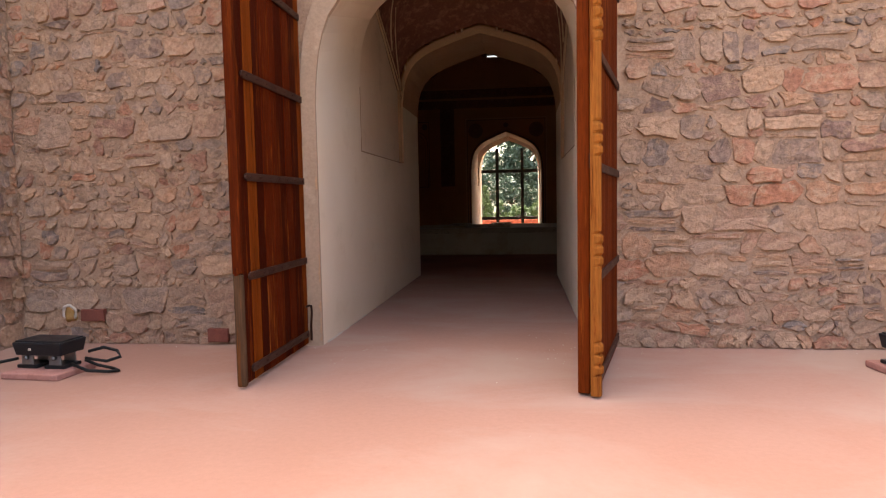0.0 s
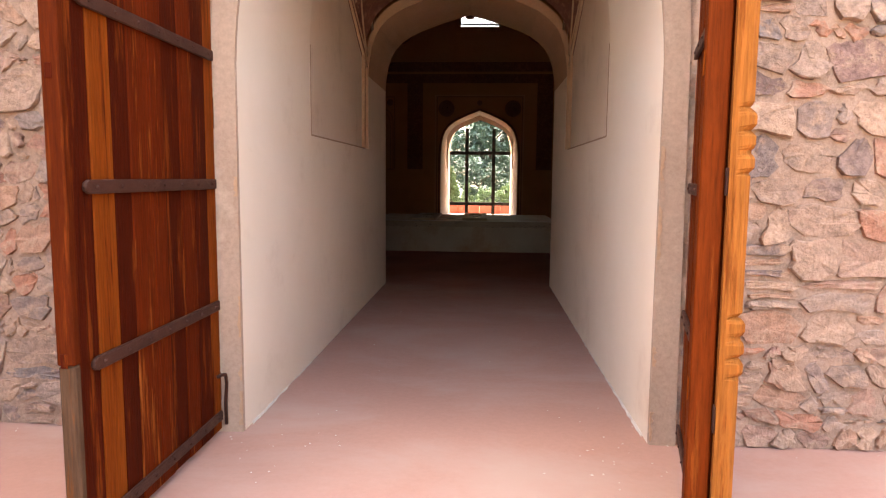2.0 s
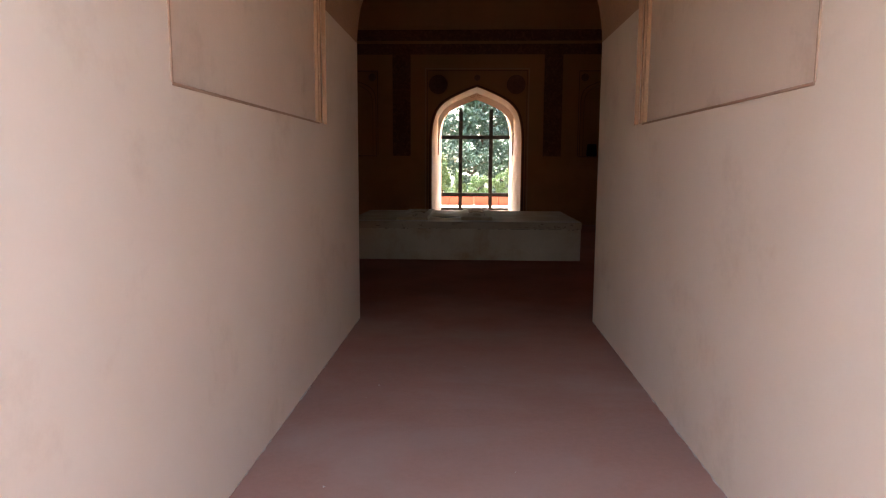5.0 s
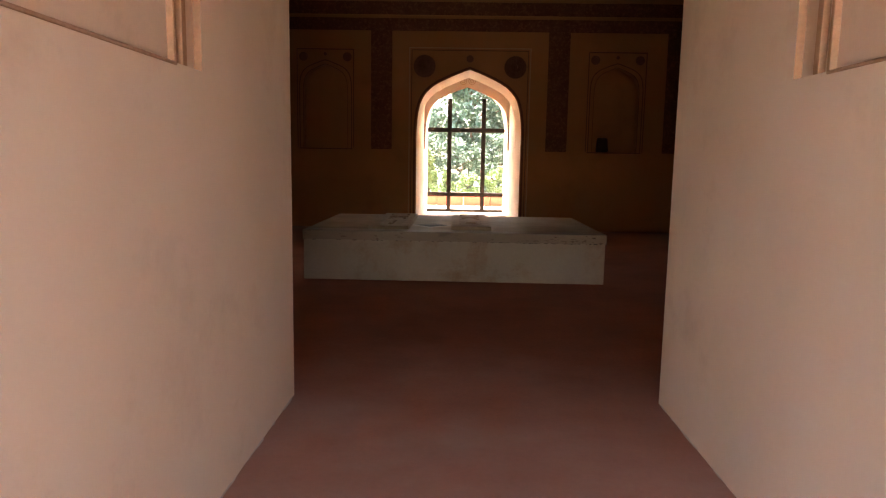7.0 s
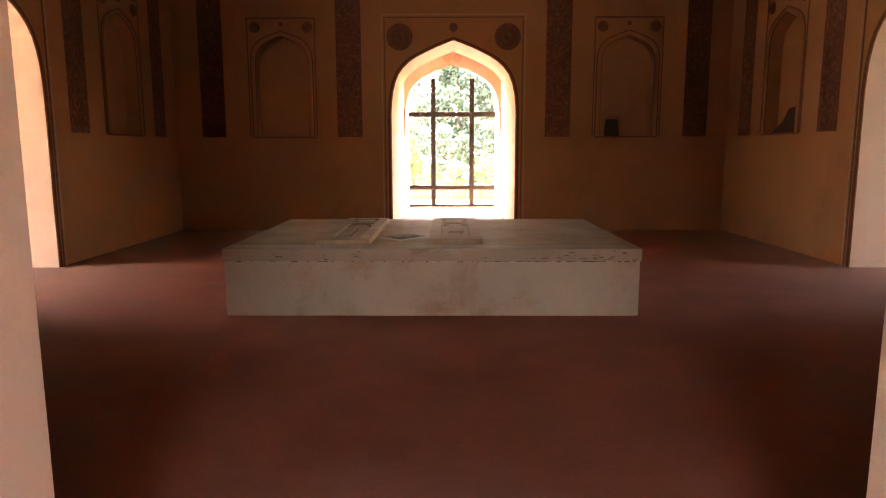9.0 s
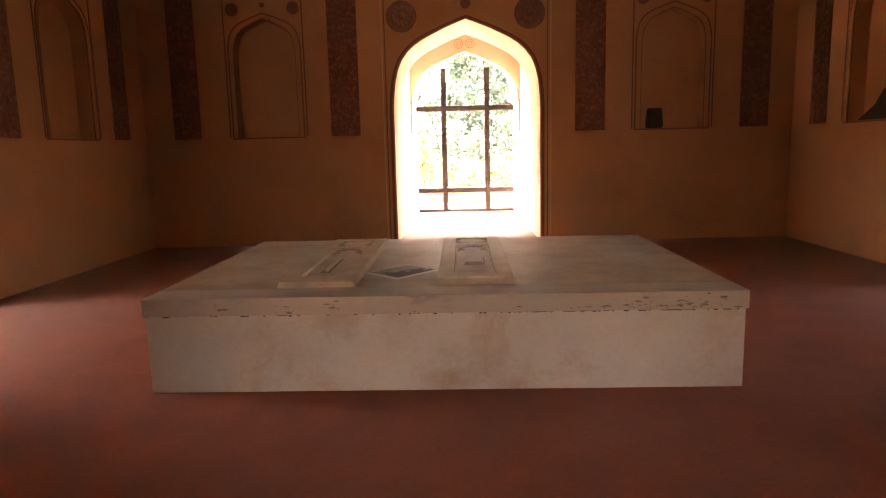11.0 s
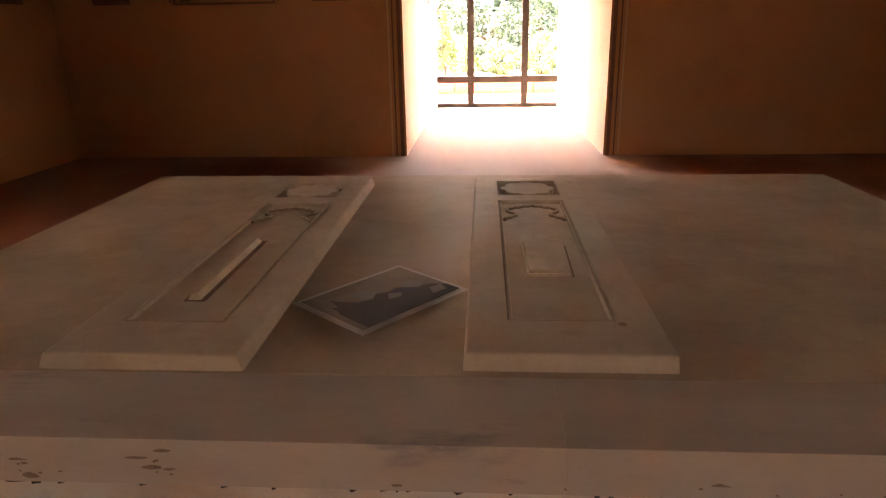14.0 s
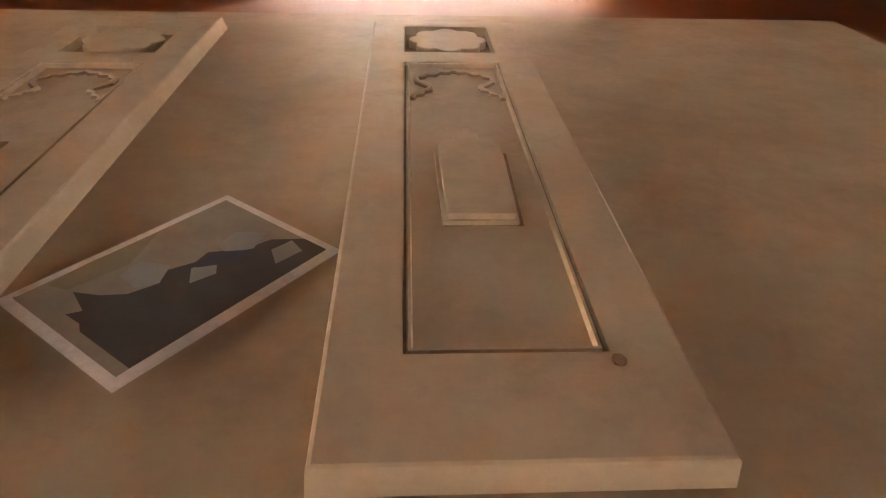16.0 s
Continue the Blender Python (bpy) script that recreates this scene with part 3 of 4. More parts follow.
tagged(solid("plaster_crumbs", V, F, M_LIME, None, "pale crumbs of fallen plaster on the floor"), "", "debris", "", "stuff")


# ---- the two door leaves ----
def door_leaf(label, m, length, mirror, stile):
    """In its own frame: x from the hinge to the free edge, y out of the plank face, z up."""
    door = thing("door_1" if not mirror else "door_2", label, "door", "pair of tall doors", m)
    door["kind"] = "structure"
    rng = random.Random(5 + mirror)
    top, x, i = 4.05, 0.0, 0
    kinds = [2, 0, 1, 0, 1, 1, 0, 2, 0] if not mirror else [6, 6, 1, 6, 6, 1, 6, 6, 1]
    widths = [0.13, 0.18, 0.16, 0.19, 0.14, 0.2, 0.15, 0.17, 0.16]
    total = sum(widths)
    for k, w in zip(kinds, widths):
        w = w * length / total
        box("plank", x + 0.0015, x + w - 0.0015, -0.045, rng.uniform(-0.003, 0.003), 0.03, top + rng.uniform(-0.01, 0.01), M_WOODS[k], door, "", 0.004)
        x += w
    for z in (0.13, 0.83, 1.575, 2.33, 3.08, 3.8):
        for face, y0, y1 in ((1, 0.003, 0.022), (-1, -0.067, -0.048)):
            bm = bmesh.new()
            out = [(0.03, z - 0.03), (length - 0.10, z - 0.03), (length - 0.075, z - 0.018), (length - 0.07, z), (length - 0.075, z + 0.018), (length - 0.10, z + 0.03), (0.03, z + 0.03)]
            f = bm.faces.new([bm.verts.new((a, y0, b)) for a, b in out])
            for v in [v for v in bmesh.ops.extrude_face_region(bm, geom=[f])["geom"] if isinstance(v, bmesh.types.BMVert)]:
                v.co.y = y1
            bmesh.ops.bevel(bm, geom=list(bm.edges), offset=0.004, segments=1, affect="EDGES")
            strap = part("strap", bm, M_IRON, door, "dark iron strap with nails")
            if face == 1:
                for q in range(7):
                    bm = bmesh.new()
                    bmesh.ops.create_uvsphere(bm, u_segments=8, v_segments=5, radius=0.009, matrix=pose(0.1 + q * (length - 0.25) / 6, y1, z))
                    part("nail", bm, M_IRON, strap)
    # free edge
    if not mirror:
        box("edge_stile", length + 0.002, length + 0.05, -0.062, 0.012, 0.86, top, M_WOODS[3], door, "orange-red edge stile", 0.006)
        box("edge_stile", length + 0.001, length + 0.046, -0.06, 0.010, 0.02, 0.858, M_WOODS[5], door, "bleached worn foot of the stile", 0.008)
        for z in (2.02, 0.88):
            box("peg", length + 0.046, length + 0.054, -0.045, -0.015, z - 0.03, z + 0.03, M_WOODS[0], door, "", 0.003)
    else:
        box("edge_stile", length - 0.10, length + 0.02, 0.004, 0.088, 0.02, top, M_WOODS[6], door, "red-brown edge stile", 0.006)
        for z in (2.05, 0.83, 3.1):
            box("peg", length - 0.06, length - 0.02, 0.086, 0.093, z - 0.045, z + 0.045, M_WOODS[2], door, "", 0.003)
        # carved cover strip: straight runs and scalloped bosses
        bm = bmesh.new()
        z, zs = 0.02, []
        while z < top:
            zs.append(z)
            z += 0.01
        V, F = [], []
        for z in zs:
            q = (z - 0.16) % 0.745
            cut = 0.0
            for c in (0.0, 0.075, 0.15, 0.225):
                dq = abs(q - c)
                if dq < 0.02:
                    cut = max(cut, 0.016 * (1 - dq / 0.02))
            bulge = 0.012 if q < 0.225 else 0.0
            y0 = -0.075 - bulge + cut
            V += [(length + 0.004, -0.004, z), (length + 0.062, -0.004, z), (length + 0.07, -0.02, z), (length + 0.07 - cut, y0 + 0.02, z), (length + 0.05 - cut, y0, z), (length + 0.004, y0, z)]
        for i in range(len(zs) - 1):
            for k in range(6):
                F.append((i * 6 + k, i * 6 + (k + 1) % 6, i * 6 + 6 + (k + 1) % 6, i * 6 + 6 + k))
        F += [tuple(range(6))[::-1], tuple(range(len(V) - 6, len(V)))]
        bm.free()
        solid("cover_strip", V, F, M_WOODS[4], door, "honey-coloured carved cover strip")
        for z in (1.62, 0.74, 2.9):
            box("bolt_slot", length + 0.01, length + 0.055, -0.003, 0.004, z - 0.05, z + 0.05, M_IRON, door, "", 0.002)
    # hinges and the foot bolt
    for z in (0.3, 2.0, 3.6):
        tube("hinge_pin", [(-0.012, -0.02, z - 0.09), (-0.012, -0.02, z + 0.09)], 0.016, M_IRON, door, "", 8)
    if not mirror:
        tube("bolt", [(0.12, 0.025, 0.40), (0.10, 0.05, 0.41), (0.06, 0.055, 0.40), (0.03, 0.05, 0.34), (0.02, 0.035, 0.2), (0.0, 0.03, 0.06)], 0.011, M_IRON, door, "bent iron bolt", 6)
    return door


door_leaf("tall open door leaf of red-brown planks with iron straps", Matrix(((0, 1, 0, -1.445), (-1, 0, 0, -0.055), (0, 0, 1, 0), (0, 0, 0, 1))), 1.42, 0, 0)
ang = math.atan2(-1.46, -0.33)
door_leaf("tall open door leaf seen on edge with carved strip", Matrix(((math.cos(ang), math.sin(ang), 0, 1.40), (math.sin(ang), -math.cos(ang), 0, -0.06), (0, 0, 1, 0), (0, 0, 0, 1))), 1.51, 1, 0)


# ---- floodlights and the stone stub ----
def floodlight(label, m):
    lamp = thing("floodlight", label, "floodlight", "forecourt floodlights", m)
    bm = bmesh.new()
    add_box(bm, -0.23, 0.23, -0.15, 0.15, 0.115, 0.225, 0.012, 2)
    for v in bm.verts:
        if v.co.z < 0.165:
            v.co.x *= 0.94
            v.co.y *= 0.88
    housing = part("housing", bm, M_BLACK, lamp, "black enamelled housing")
    box("lens_frame", -0.215, 0.215, -0.13, 0.13, 0.222, 0.236, M_BLACK, housing, "", 0.004)
    for x in (-0.14, 0.12):
        box("foot", x - 0.10, x + 0.09, -0.10, 0.10, 0.0, 0.03, M_BLACK, lamp, "", 0.006)
        box("bracket", x - 0.06, x + 0.05, -0.09, -0.075, 0.028, 0.12, M_ALU, lamp, "metal bracket", 0.003)
        box("bracket", x - 0.06, x + 0.05, 0.075, 0.09, 0.028, 0.12, M_ALU, lamp, "metal bracket", 0.003)
        tube("knob", [(x, -0.12, 0.09), (x, -0.09, 0.09)], 0.02, M_ALU, lamp, "", 8)
    box("sticker", -0.07, -0.045, -0.156, -0.15, 0.16, 0.18, M_PAPER, housing, "", 0.001)
    return lamp


def stone_slab(m):
    ob = box("stone_slab", -0.27, 0.26, -0.22, 0.22, 0, 0.055, M_PINK, None, "pink sandstone slab on the floor under a floodlight", 0.012, 2)
    ob.matrix_basis = m
    return tagged(ob, "", "slab", "floodlight slabs")


a = pose(-3.30, -1.15, 0.0, 0, 0, -4)
b = pose(3.57, -0.80, 0.0, 0, 0, 6)
stone_slab(a)
stone_slab(b)
floodlight("black floodlight with cables on a pink stone slab", pose(-3.32, -1.11, 0.055, 0, 0, -4))
floodlight("black floodlight standing on a pink stone slab", pose(3.59, -0.78, 0.055, 0, 0, 6))
for k, pts in enumerate(([(-3.24, -0.90, 0.16), (-3.12, -0.87, 0.19), (-2.98, -0.90, 0.17), (-2.92, -0.95, 0.13), (-3.02, -0.99, 0.1), (-3.22, -0.97, 0.12)],
                         [(-3.27, -1.07, 0.09), (-3.12, -1.09, 0.045), (-2.98, -1.05, 0.03), (-2.93, -0.97, 0.018), (-3.02, -0.90, 0.018), (-3.15, -0.92, 0.05), (-3.24, -0.95, 0.1)],
                         [(-3.80, -1.01, 0.12), (-3.92, -1.05, 0.1), (-4.12, -1.11, 0.05), (-4.42, -1.07, 0.018), (-4.50, -0.85, 0.018)])):
    pts = [(x + 0.2, y - 0.12, z) for x, y, z in pts]
    tagged(tube("power_cable", pts, 0.014, M_RUBBER, None, "black rubber cable looped beside the floodlight", 6), "", "cable", "floodlight cables")


def lump(name, centre, size, mat, label, category, seed, squash=(1, 1, 1)):
    bm = bmesh.new()
    bmesh.ops.create_icosphere(bm, subdivisions=3, radius=1)
    for v in bm.verts:
        v.co *= 1 + 0.35 * noise.noise(v.co * 1.7 + Vector((seed, 0, 0)))
        v.co = Vector((v.co.x * size * squash[0], v.co.y * size * squash[1], v.co.z * size * squash[2])) + Vector(centre)
    return tagged(part(name, bm, mat, None, label, True), "", category)


stub = lump("broken_stone", (-3.93, -0.01, 0.31), 0.085, M_OCHRE, "ochre broken stone sticking out of the rubble wall", "stone", 3.0, (0.9, 0.8, 1.0))
tube("plaster_rim", [(-3.90 + 0.068 * math.cos(w) + 0.006 * math.sin(5 * w), -0.075 - 0.012 * math.sin(w), 0.325 + 0.075 * math.sin(w)) for w in [2 * math.pi * i / 14 - 0.9 for i in range(12)]],
     [0.010 + 0.008 * abs(math.sin(1.7 * i)) for i in range(12)], M_LIME, stub, "pale broken plaster rim", 6)


# ---- chamber walls: carved strips, niche frames, roundels ----
def ring(name, loop, w, d0, d1, mat, parent, m, label=""):
    """A band of width w along an open outline (u, z), standing from depth d0 to d1."""
    n = len(loop)
    V, F = [], []
    cen = Vector((sum(p[0] for p in loop) / n, sum(p[1] for p in loop) / n))
    outs = []
    for i, p in enumerate(loop):
        a, b = Vector(loop[max(i - 1, 0)]), Vector(loop[min(i + 1, n - 1)])
        t = (b - a).normalized()
        nrm = Vector((-t.y, t.x))
        if nrm.dot(Vector(p) - cen) < 0:
            nrm = -nrm
        outs.append(Vector(p) + nrm * w)
    for lp, d in ((loop, d0), (loop, d1), (outs, d1), (outs, d0)):
        V += [m @ Vector((p[0], d, p[1])) for p in lp]
    for r in range(3):
        F += [(r * n + j, r * n + j + 1, (r + 1) * n + j + 1, (r + 1) * n + j) for j in range(n - 1)]
    F += [(0, n, 2 * n, 3 * n), (n - 1, 2 * n - 1, 3 * n - 1, 4 * n - 1)]
    return solid(name, V, F, mat, parent, label)


def roundel(u, z, r, m, parent):
    bm = bmesh.new()
    rot = m @ Matrix.Translation((u, DEPTH, z)) @ pose(0, 0, 0, -90)
    for rad, h in ((r, 0.012), (r * 0.82, 0.03)):
        bmesh.ops.create_cone(bm, cap_ends=True, segments=32, radius1=rad, radius2=rad * 0.96, depth=h, matrix=rot @ Matrix.Translation((0, 0, h / 2)))
    for i in range(12):
        w = 2 * math.pi * i / 12
        bmesh.ops.create_uvsphere(bm, u_segments=6, v_segments=4, radius=r * 0.13, matrix=rot @ Matrix.Translation((r * 0.55 * math.cos(w), r * 0.55 * math.sin(w), 0.028)))
    bmesh.ops.create_uvsphere(bm, u_segments=10, v_segments=6, radius=r * 0.25, matrix=rot @ Matrix.Translation((0, 0, 0.022)))
    part("roundel", bm, M_ROUNDEL, parent, "dark carved stucco roundel")


def carved_strip(u0, u1, z0, z1, m, parent, seed):
    rng = random.Random(seed)
    bm = bmesh.new()
    add_box(bm, u0, u1, DEPTH - 0.002, DEPTH + 0.012, z0, z1, 0.003, 1, m)
    ob = part("carved_strip", bm, M_CARVED, parent, "dark carved stucco strip")
    V, F = [], []
    step, w = 0.05, 0.011
    nx, nz = max(2, int((u1 - u0 - 0.06) / step)), int((z1 - z0 - 0.06) / step)

    def bar(a0, a1, b0, b1):
        k = len(V)
        for d in (DEPTH + 0.011, DEPTH + 0.020):
            V.extend(m @ Vector(p) for p in ((a0, d, b0), (a1, d, b0), (a1, d, b1), (a0, d, b1)))
        F.extend([(k + 4, k + 5, k + 6, k + 7), (k, k + 1, k + 5, k + 4), (k + 1, k + 2, k + 6, k + 5), (k + 2, k + 3, k + 7, k + 6), (k + 3, k, k + 4, k + 7)])

    ou, oz = (u0 + u1) / 2 - nx * step / 2, z0 + 0.03
    for i in range(nx):
        for j in range(nz):
            u, z = ou + (i + 0.5) * step, oz + (j + 0.5) * step
            if rng.random() < 0.62:
                bar(u - w / 2, u + w / 2, z - step / 2, z + step / 2 + w / 2)
            if rng.random() < 0.5:
                bar(u - step / 2, u + step / 2 + w / 2, z - w / 2, z + w / 2)
    tagged(solid("carved_fret", V, F, M_CARVED, ob, "squared fretwork in relief"), "", "", "", "stuff")


def dress_wall(m, parent, arch_loop, seed, niches=(-3.45, 3.45)):
    for k, (a, b) in enumerate(((1.835, 2.335), (4.60, 5.07))):
        for sgn in (-1, 1):
            carved_strip(min(sgn * a, sgn * b), max(sgn * a, sgn * b), 1.89, 4.64, m, parent, seed + k * 2 + sgn)
    carved_strip(-5.07, 5.07, 4.642, 4.925, m, parent, seed + 9)
    # frame of the passage arch
    hw = max(u for u, z in arch_loop)
    body = [(-hw, 0)] + arch_loop[3:-3] + [(hw, 0)]
    wide = [(u * 1.022, z + (0.02 if z > 1 else 0)) for u, z in body]
    ring("arch_moulding", wide, 0.045, DEPTH - 0.001, DEPTH + 0.014, M_ROUNDEL, parent, m, "dark moulding round the arch")
    rect = [(-1.34, 0), (-1.34, 4.19), (1.34, 4.19), (1.34, 0)]
    for off, w in ((0.0, 0.018), (0.05, 0.022)):
        for u0, u1, z0, z1 in ((-1.36 - off - w, -1.36 - off, 0.0, 4.20 + off), (1.36 + off, 1.36 + off + w, 0.0, 4.20 + off), (-1.36 - off - w, 1.36 + off + w, 4.20 + off, 4.20 + off + w)):
            bm = bmesh.new()
            add_box(bm, u0, u1, DEPTH - 0.001, DEPTH + 0.016, z0, z1, 0.004, 1, m)
            part("frame_moulding", bm, M_ROUNDEL if off == 0 else M_ARCHBAND, parent)
    for u in (-1.07, 1.07):
        roundel(u, 3.84, 0.26, m, parent)
    roundel(0, 4.02, 0.085, m, parent)
    for c in niches:
        loop = [(c + u * 1.03, z + (0.01 if z > 2 else 0)) for u, z in NICHE]
        ring("niche_moulding", loop, 0.055, DEPTH - 0.001, DEPTH + 0.024, M_ROOM, parent, m, "raised plaster moulding of a wall niche")
        ring("niche_moulding", [(c + u * 1.005, z) for u, z in NICHE], 0.014, DEPTH - 0.001, DEPTH + 0.010, M_ROUNDEL, parent, m)
        ring("niche_moulding", [(c + u * 1.17, z + (0.085 if z > 2 else 0)) for u, z in NICHE], 0.02, DEPTH - 0.001, DEPTH + 0.012, M_ROUNDEL, parent, m)
        for u0, u1, z0, z1 in ((c - 0.68, c - 0.66, 1.9, 4.19), (c + 0.66, c + 0.68, 1.9, 4.19), (c - 0.68, c + 0.68, 4.19, 4.215), (c - 0.64, c + 0.64, 1.872, 1.896)):
            bm = bmesh.new()
            add_box(bm, u0, u1, DEPTH - 0.001, DEPTH + 0.014, z0, z1, 0.004, 1, m)
            part("frame_moulding", bm, M_ROUNDEL, parent)
        for u in (-0.52, 0.52):
            roundel(c + u, 4.03, 0.105, m, parent)
        roundel(c, 4.09, 0.04, m, parent)
    # string course above
    for z0, z1, d in ((4.93, 5.0, 0.03), (5.0, 5.3, 0.018), (5.3, 5.38, 0.05)):
        bm = bmesh.new()
        add_box(bm, -5.5, 5.5, DEPTH - 0.001, DEPTH + d, z0, z1, 0.008, 1, m)
        part("string_course", bm, M_CARVED if z0 == 5.0 else M_ROOM, parent)


dress_wall(north, wall_n, P_CB, 11, (-3.46, 3.42))
dress_wall(west, wall_w, P_CB, 23, (-3.5, 3.5))
dress_wall(east, wall_e, P_CB, 37, (-3.5, 3.5))
dress_wall(south, wall_s, P_C, 51)

# dark hollows at the foot of two niches
bm = bmesh.new()
add_box(bm, -0.145, 0.145, -0.09, 0.06, 0, 0.34, 0.045, 3)
for v in bm.verts:
    if v.co.z > 0.25:
        v.co.x *= 0.85
hol = part("stone_block", bm, M_DARK, None, "soot-black stone block standing in a wall niche")
hol.matrix_basis = pose(3.22, 17.68, 1.9)
tagged(hol, "", "stone")
lean = prism("leaning_board", [(0.5, 0.0), (-0.28, 0.0), (-0.28, 0.42), (-0.06, 0.40), (0.12, 0.2)], -0.012, 0.012, M_DARK, None, "black broken board leaning in a wall niche", 0.0)
lean.matrix_basis = pose(5.56, 15.3, 1.9, 90, 0, 90)
tagged(lean, "", "board")


# ---- grilles and lattices in the openings ----
def grille(m, label):
    g = thing("window_grille", label, "grille", "opening grilles")
    r = 0.068
    for u in (-0.535, 0.555):
        bm = bmesh.new()
        add_box(bm, u - r, u + r, 0.40, 0.48, 0.0, 3.62, 0.012, 1, m)
        part("upright", bm, M_BAR, g)
    for z in (0.02, 0.565, 2.625):
        bm = bmesh.new()
        add_box(bm, -1.235, 1.235, 0.385, 0.395, z - r + 0.02, z + r - 0.02, 0.003, 1, m)
        add_box(bm, -1.235, 1.235, 0.395, 0.485, z - r, z + r, 0.012, 1, m)
        part("crossbar", bm, M_BAR, g)
    return g


grille(north @ Matrix.Diagonal((-1, 1, 1, 1)), "dark timber grille across the arched opening")
grille(west, "dark timber grille across the arched opening")
grille(east, "dark timber grille across the arched opening")


def lattice(m):
    """Pierced stone lattice of hexagons in the high window."""
    V, F = [], []

    def bar(p, q, w):
        p, q = Vector(p), Vector(q)
        t = (q - p).normalized()
        s = Vector((-t.y, t.x)) * w
        k = len(V)
        for d in (DEPTH - 0.12, DEPTH - 0.06):
            for c in (p - s, p + s, q + s, q - s):
                V.append(m @ Vector((c.x, d, c.y)))
        F.extend([(k, k + 1, k + 2, k + 3), (k + 4, k + 5, k + 6, k + 7), (k, k + 1, k + 5, k + 4), (k + 1, k + 2, k + 6, k + 5), (k + 2, k + 3, k + 7, k + 6), (k + 3, k, k + 4, k + 7)])

    h = 0.085
    for i in range(-6, 7):
        for j in range(0, 11):
            cx, cz = 0.03 + i * h * 1.5, 6.52 + (j + (0.5 if i % 2 else 0)) * h * 1.732
            if abs(cx - 0.03) > 0.56 or cz > 7.62 or cz > 7.62 - 0.75 * (abs(cx - 0.03) - 0.05):
                continue
            for k in range(6):
                a0, a1 = math.pi / 3 * k, math.pi / 3 * (k + 1)
                bar((cx + h * math.cos(a0), cz + h * math.sin(a0)), (cx + h * math.cos(a1), cz + h * math.sin(a1)), 0.012)
                bar((cx, cz), (cx + h * 0.87 * math.cos((a0 + a1) / 2), cz + h * 0.87 * math.sin((a0 + a1) / 2)), 0.006)
    bar((-0.56, 6.48), (0.62, 6.48), 0.02)
    for i in range(19):
        bar((-0.54 + i * 0.062, 6.40), (-0.54 + i * 0.062, 6.47), 0.011)
    return tagged(solid("window_lattice", V, F, M_PLASTER, None, "pierced pale stone lattice in the high window"), "", "lattice")


lattice(north)

# ---- tomb platform ----
X0, X1, Y0, Y1 = -2.285, 1.803, 10.415, 13.22
plat = thing("tomb_platform", "low marble tomb platform with stained sides, under two grave slabs", "platform")
box("body", X0 + 0.006, X1 - 0.007, Y0 + 0.028, Y1 - 0.02, 0.0, 0.552, M_MARBLE_SIDE_LIT, plat, "stained marble body, its brighter light painted in", 0.008, 2)
front = Y0 + 0.30
for a, b in ((X0, -1.62), (-1.62, -0.05), (-0.05, 0.98), (0.98, X1)):
    box("edge_slab", a + 0.0001, b - 0.0001, Y0, front - 0.0003, 0.553, 0.675, M_MARBLE_LIP, plat, "marble edge slab with grey veins", 0.001, 1)
box("top_slab", X0, X1, front + 0.0003, Y1, 0.553, 0.675, M_MARBLE, plat, "", 0.006, 2)

# worn dark mortar under the lip, and flaked patches along its face
def crumb(bm, x, y, z, a, b, c, rng):
    made = bmesh.ops.create_icosphere(bm, subdivisions=1, radius=1)["verts"]
    for v in made:
        k = 1 + rng.uniform(-0.5, 0.4)
        v.co = Vector((x + v.co.x * a * k, y + v.co.y * b, z + v.co.z * c * k))


rng = random.Random(8)
bm = bmesh.new()
x = X0 + 0.03
while x < X1 - 0.04:
    w = rng.choice((0.006, 0.010, 0.014, 0.022, 0.04))
    crumb(bm, x, Y0 + 0.014, 0.5515 - rng.uniform(0, 0.004), w, 0.014, rng.uniform(0.003, 0.008), rng)
    x += w + rng.choice((0.01, 0.02, 0.05, 0.10, 0.18)) * (0.4 if x > 0.1 else 1.0)
tagged(part("joint_mortar", bm, M_DARK, plat, "broken dark mortar under the edge slabs"), "", "", "", "stuff")
bm = bmesh.new()
for i in range(116):
    if i < 84:
        x, z = rng.gauss(1.25, 0.33), 0.567 + 0.05 * abs(rng.gauss(0, 0.7))
    elif i < 96:
        x, z = rng.uniform(X0 + 0.05, X1 - 0.05), 0.563 + 0.02 * rng.random()
    else:
        x, z = rng.choice((-1.28, -0.98, -1.75)) + rng.gauss(0, 0.03), 0.59 + rng.gauss(0.02, 0.014)
    w = rng.choice((0.004, 0.006, 0.010, 0.016, 0.030))
    if X0 + 0.04 < x < X1 - 0.04 and 0.56 < z < 0.66:
        crumb(bm, x, Y0 + 0.0004, z, w, 0.0016, 0.0025 + w * rng.uniform(0.08, 0.22), rng)
tagged(part("flaked_patch", bm, M_SPOT, plat, "dark flaked patches on the edge slabs"), "", "", "", "stuff")


def lobed(cx, cy, rx, ry, lobes, depth, n=72):
    return [(cx + rx * (1 - depth + depth * abs(math.cos(lobes * w / 2))) * math.cos(w), cy + ry * (1 - depth + depth * abs(math.cos(lobes * w / 2))) * math.sin(w))
            for w in [2 * math.pi * i / n for i in range(n)]]


def frame_face(bm, outer, inner, z):
    """Flat face between an outer and an inner rectangle."""
    vo = [bm.verts.new((x, y, z)) for x, y in outer]
    vi = [bm.verts.new((x, y, z)) for x, y in inner]
    for i in range(4):
        bm.faces.new((vo[i], vo[(i + 1) % 4], vi[(i + 1) % 4], vi[i]))
    return vo, vi


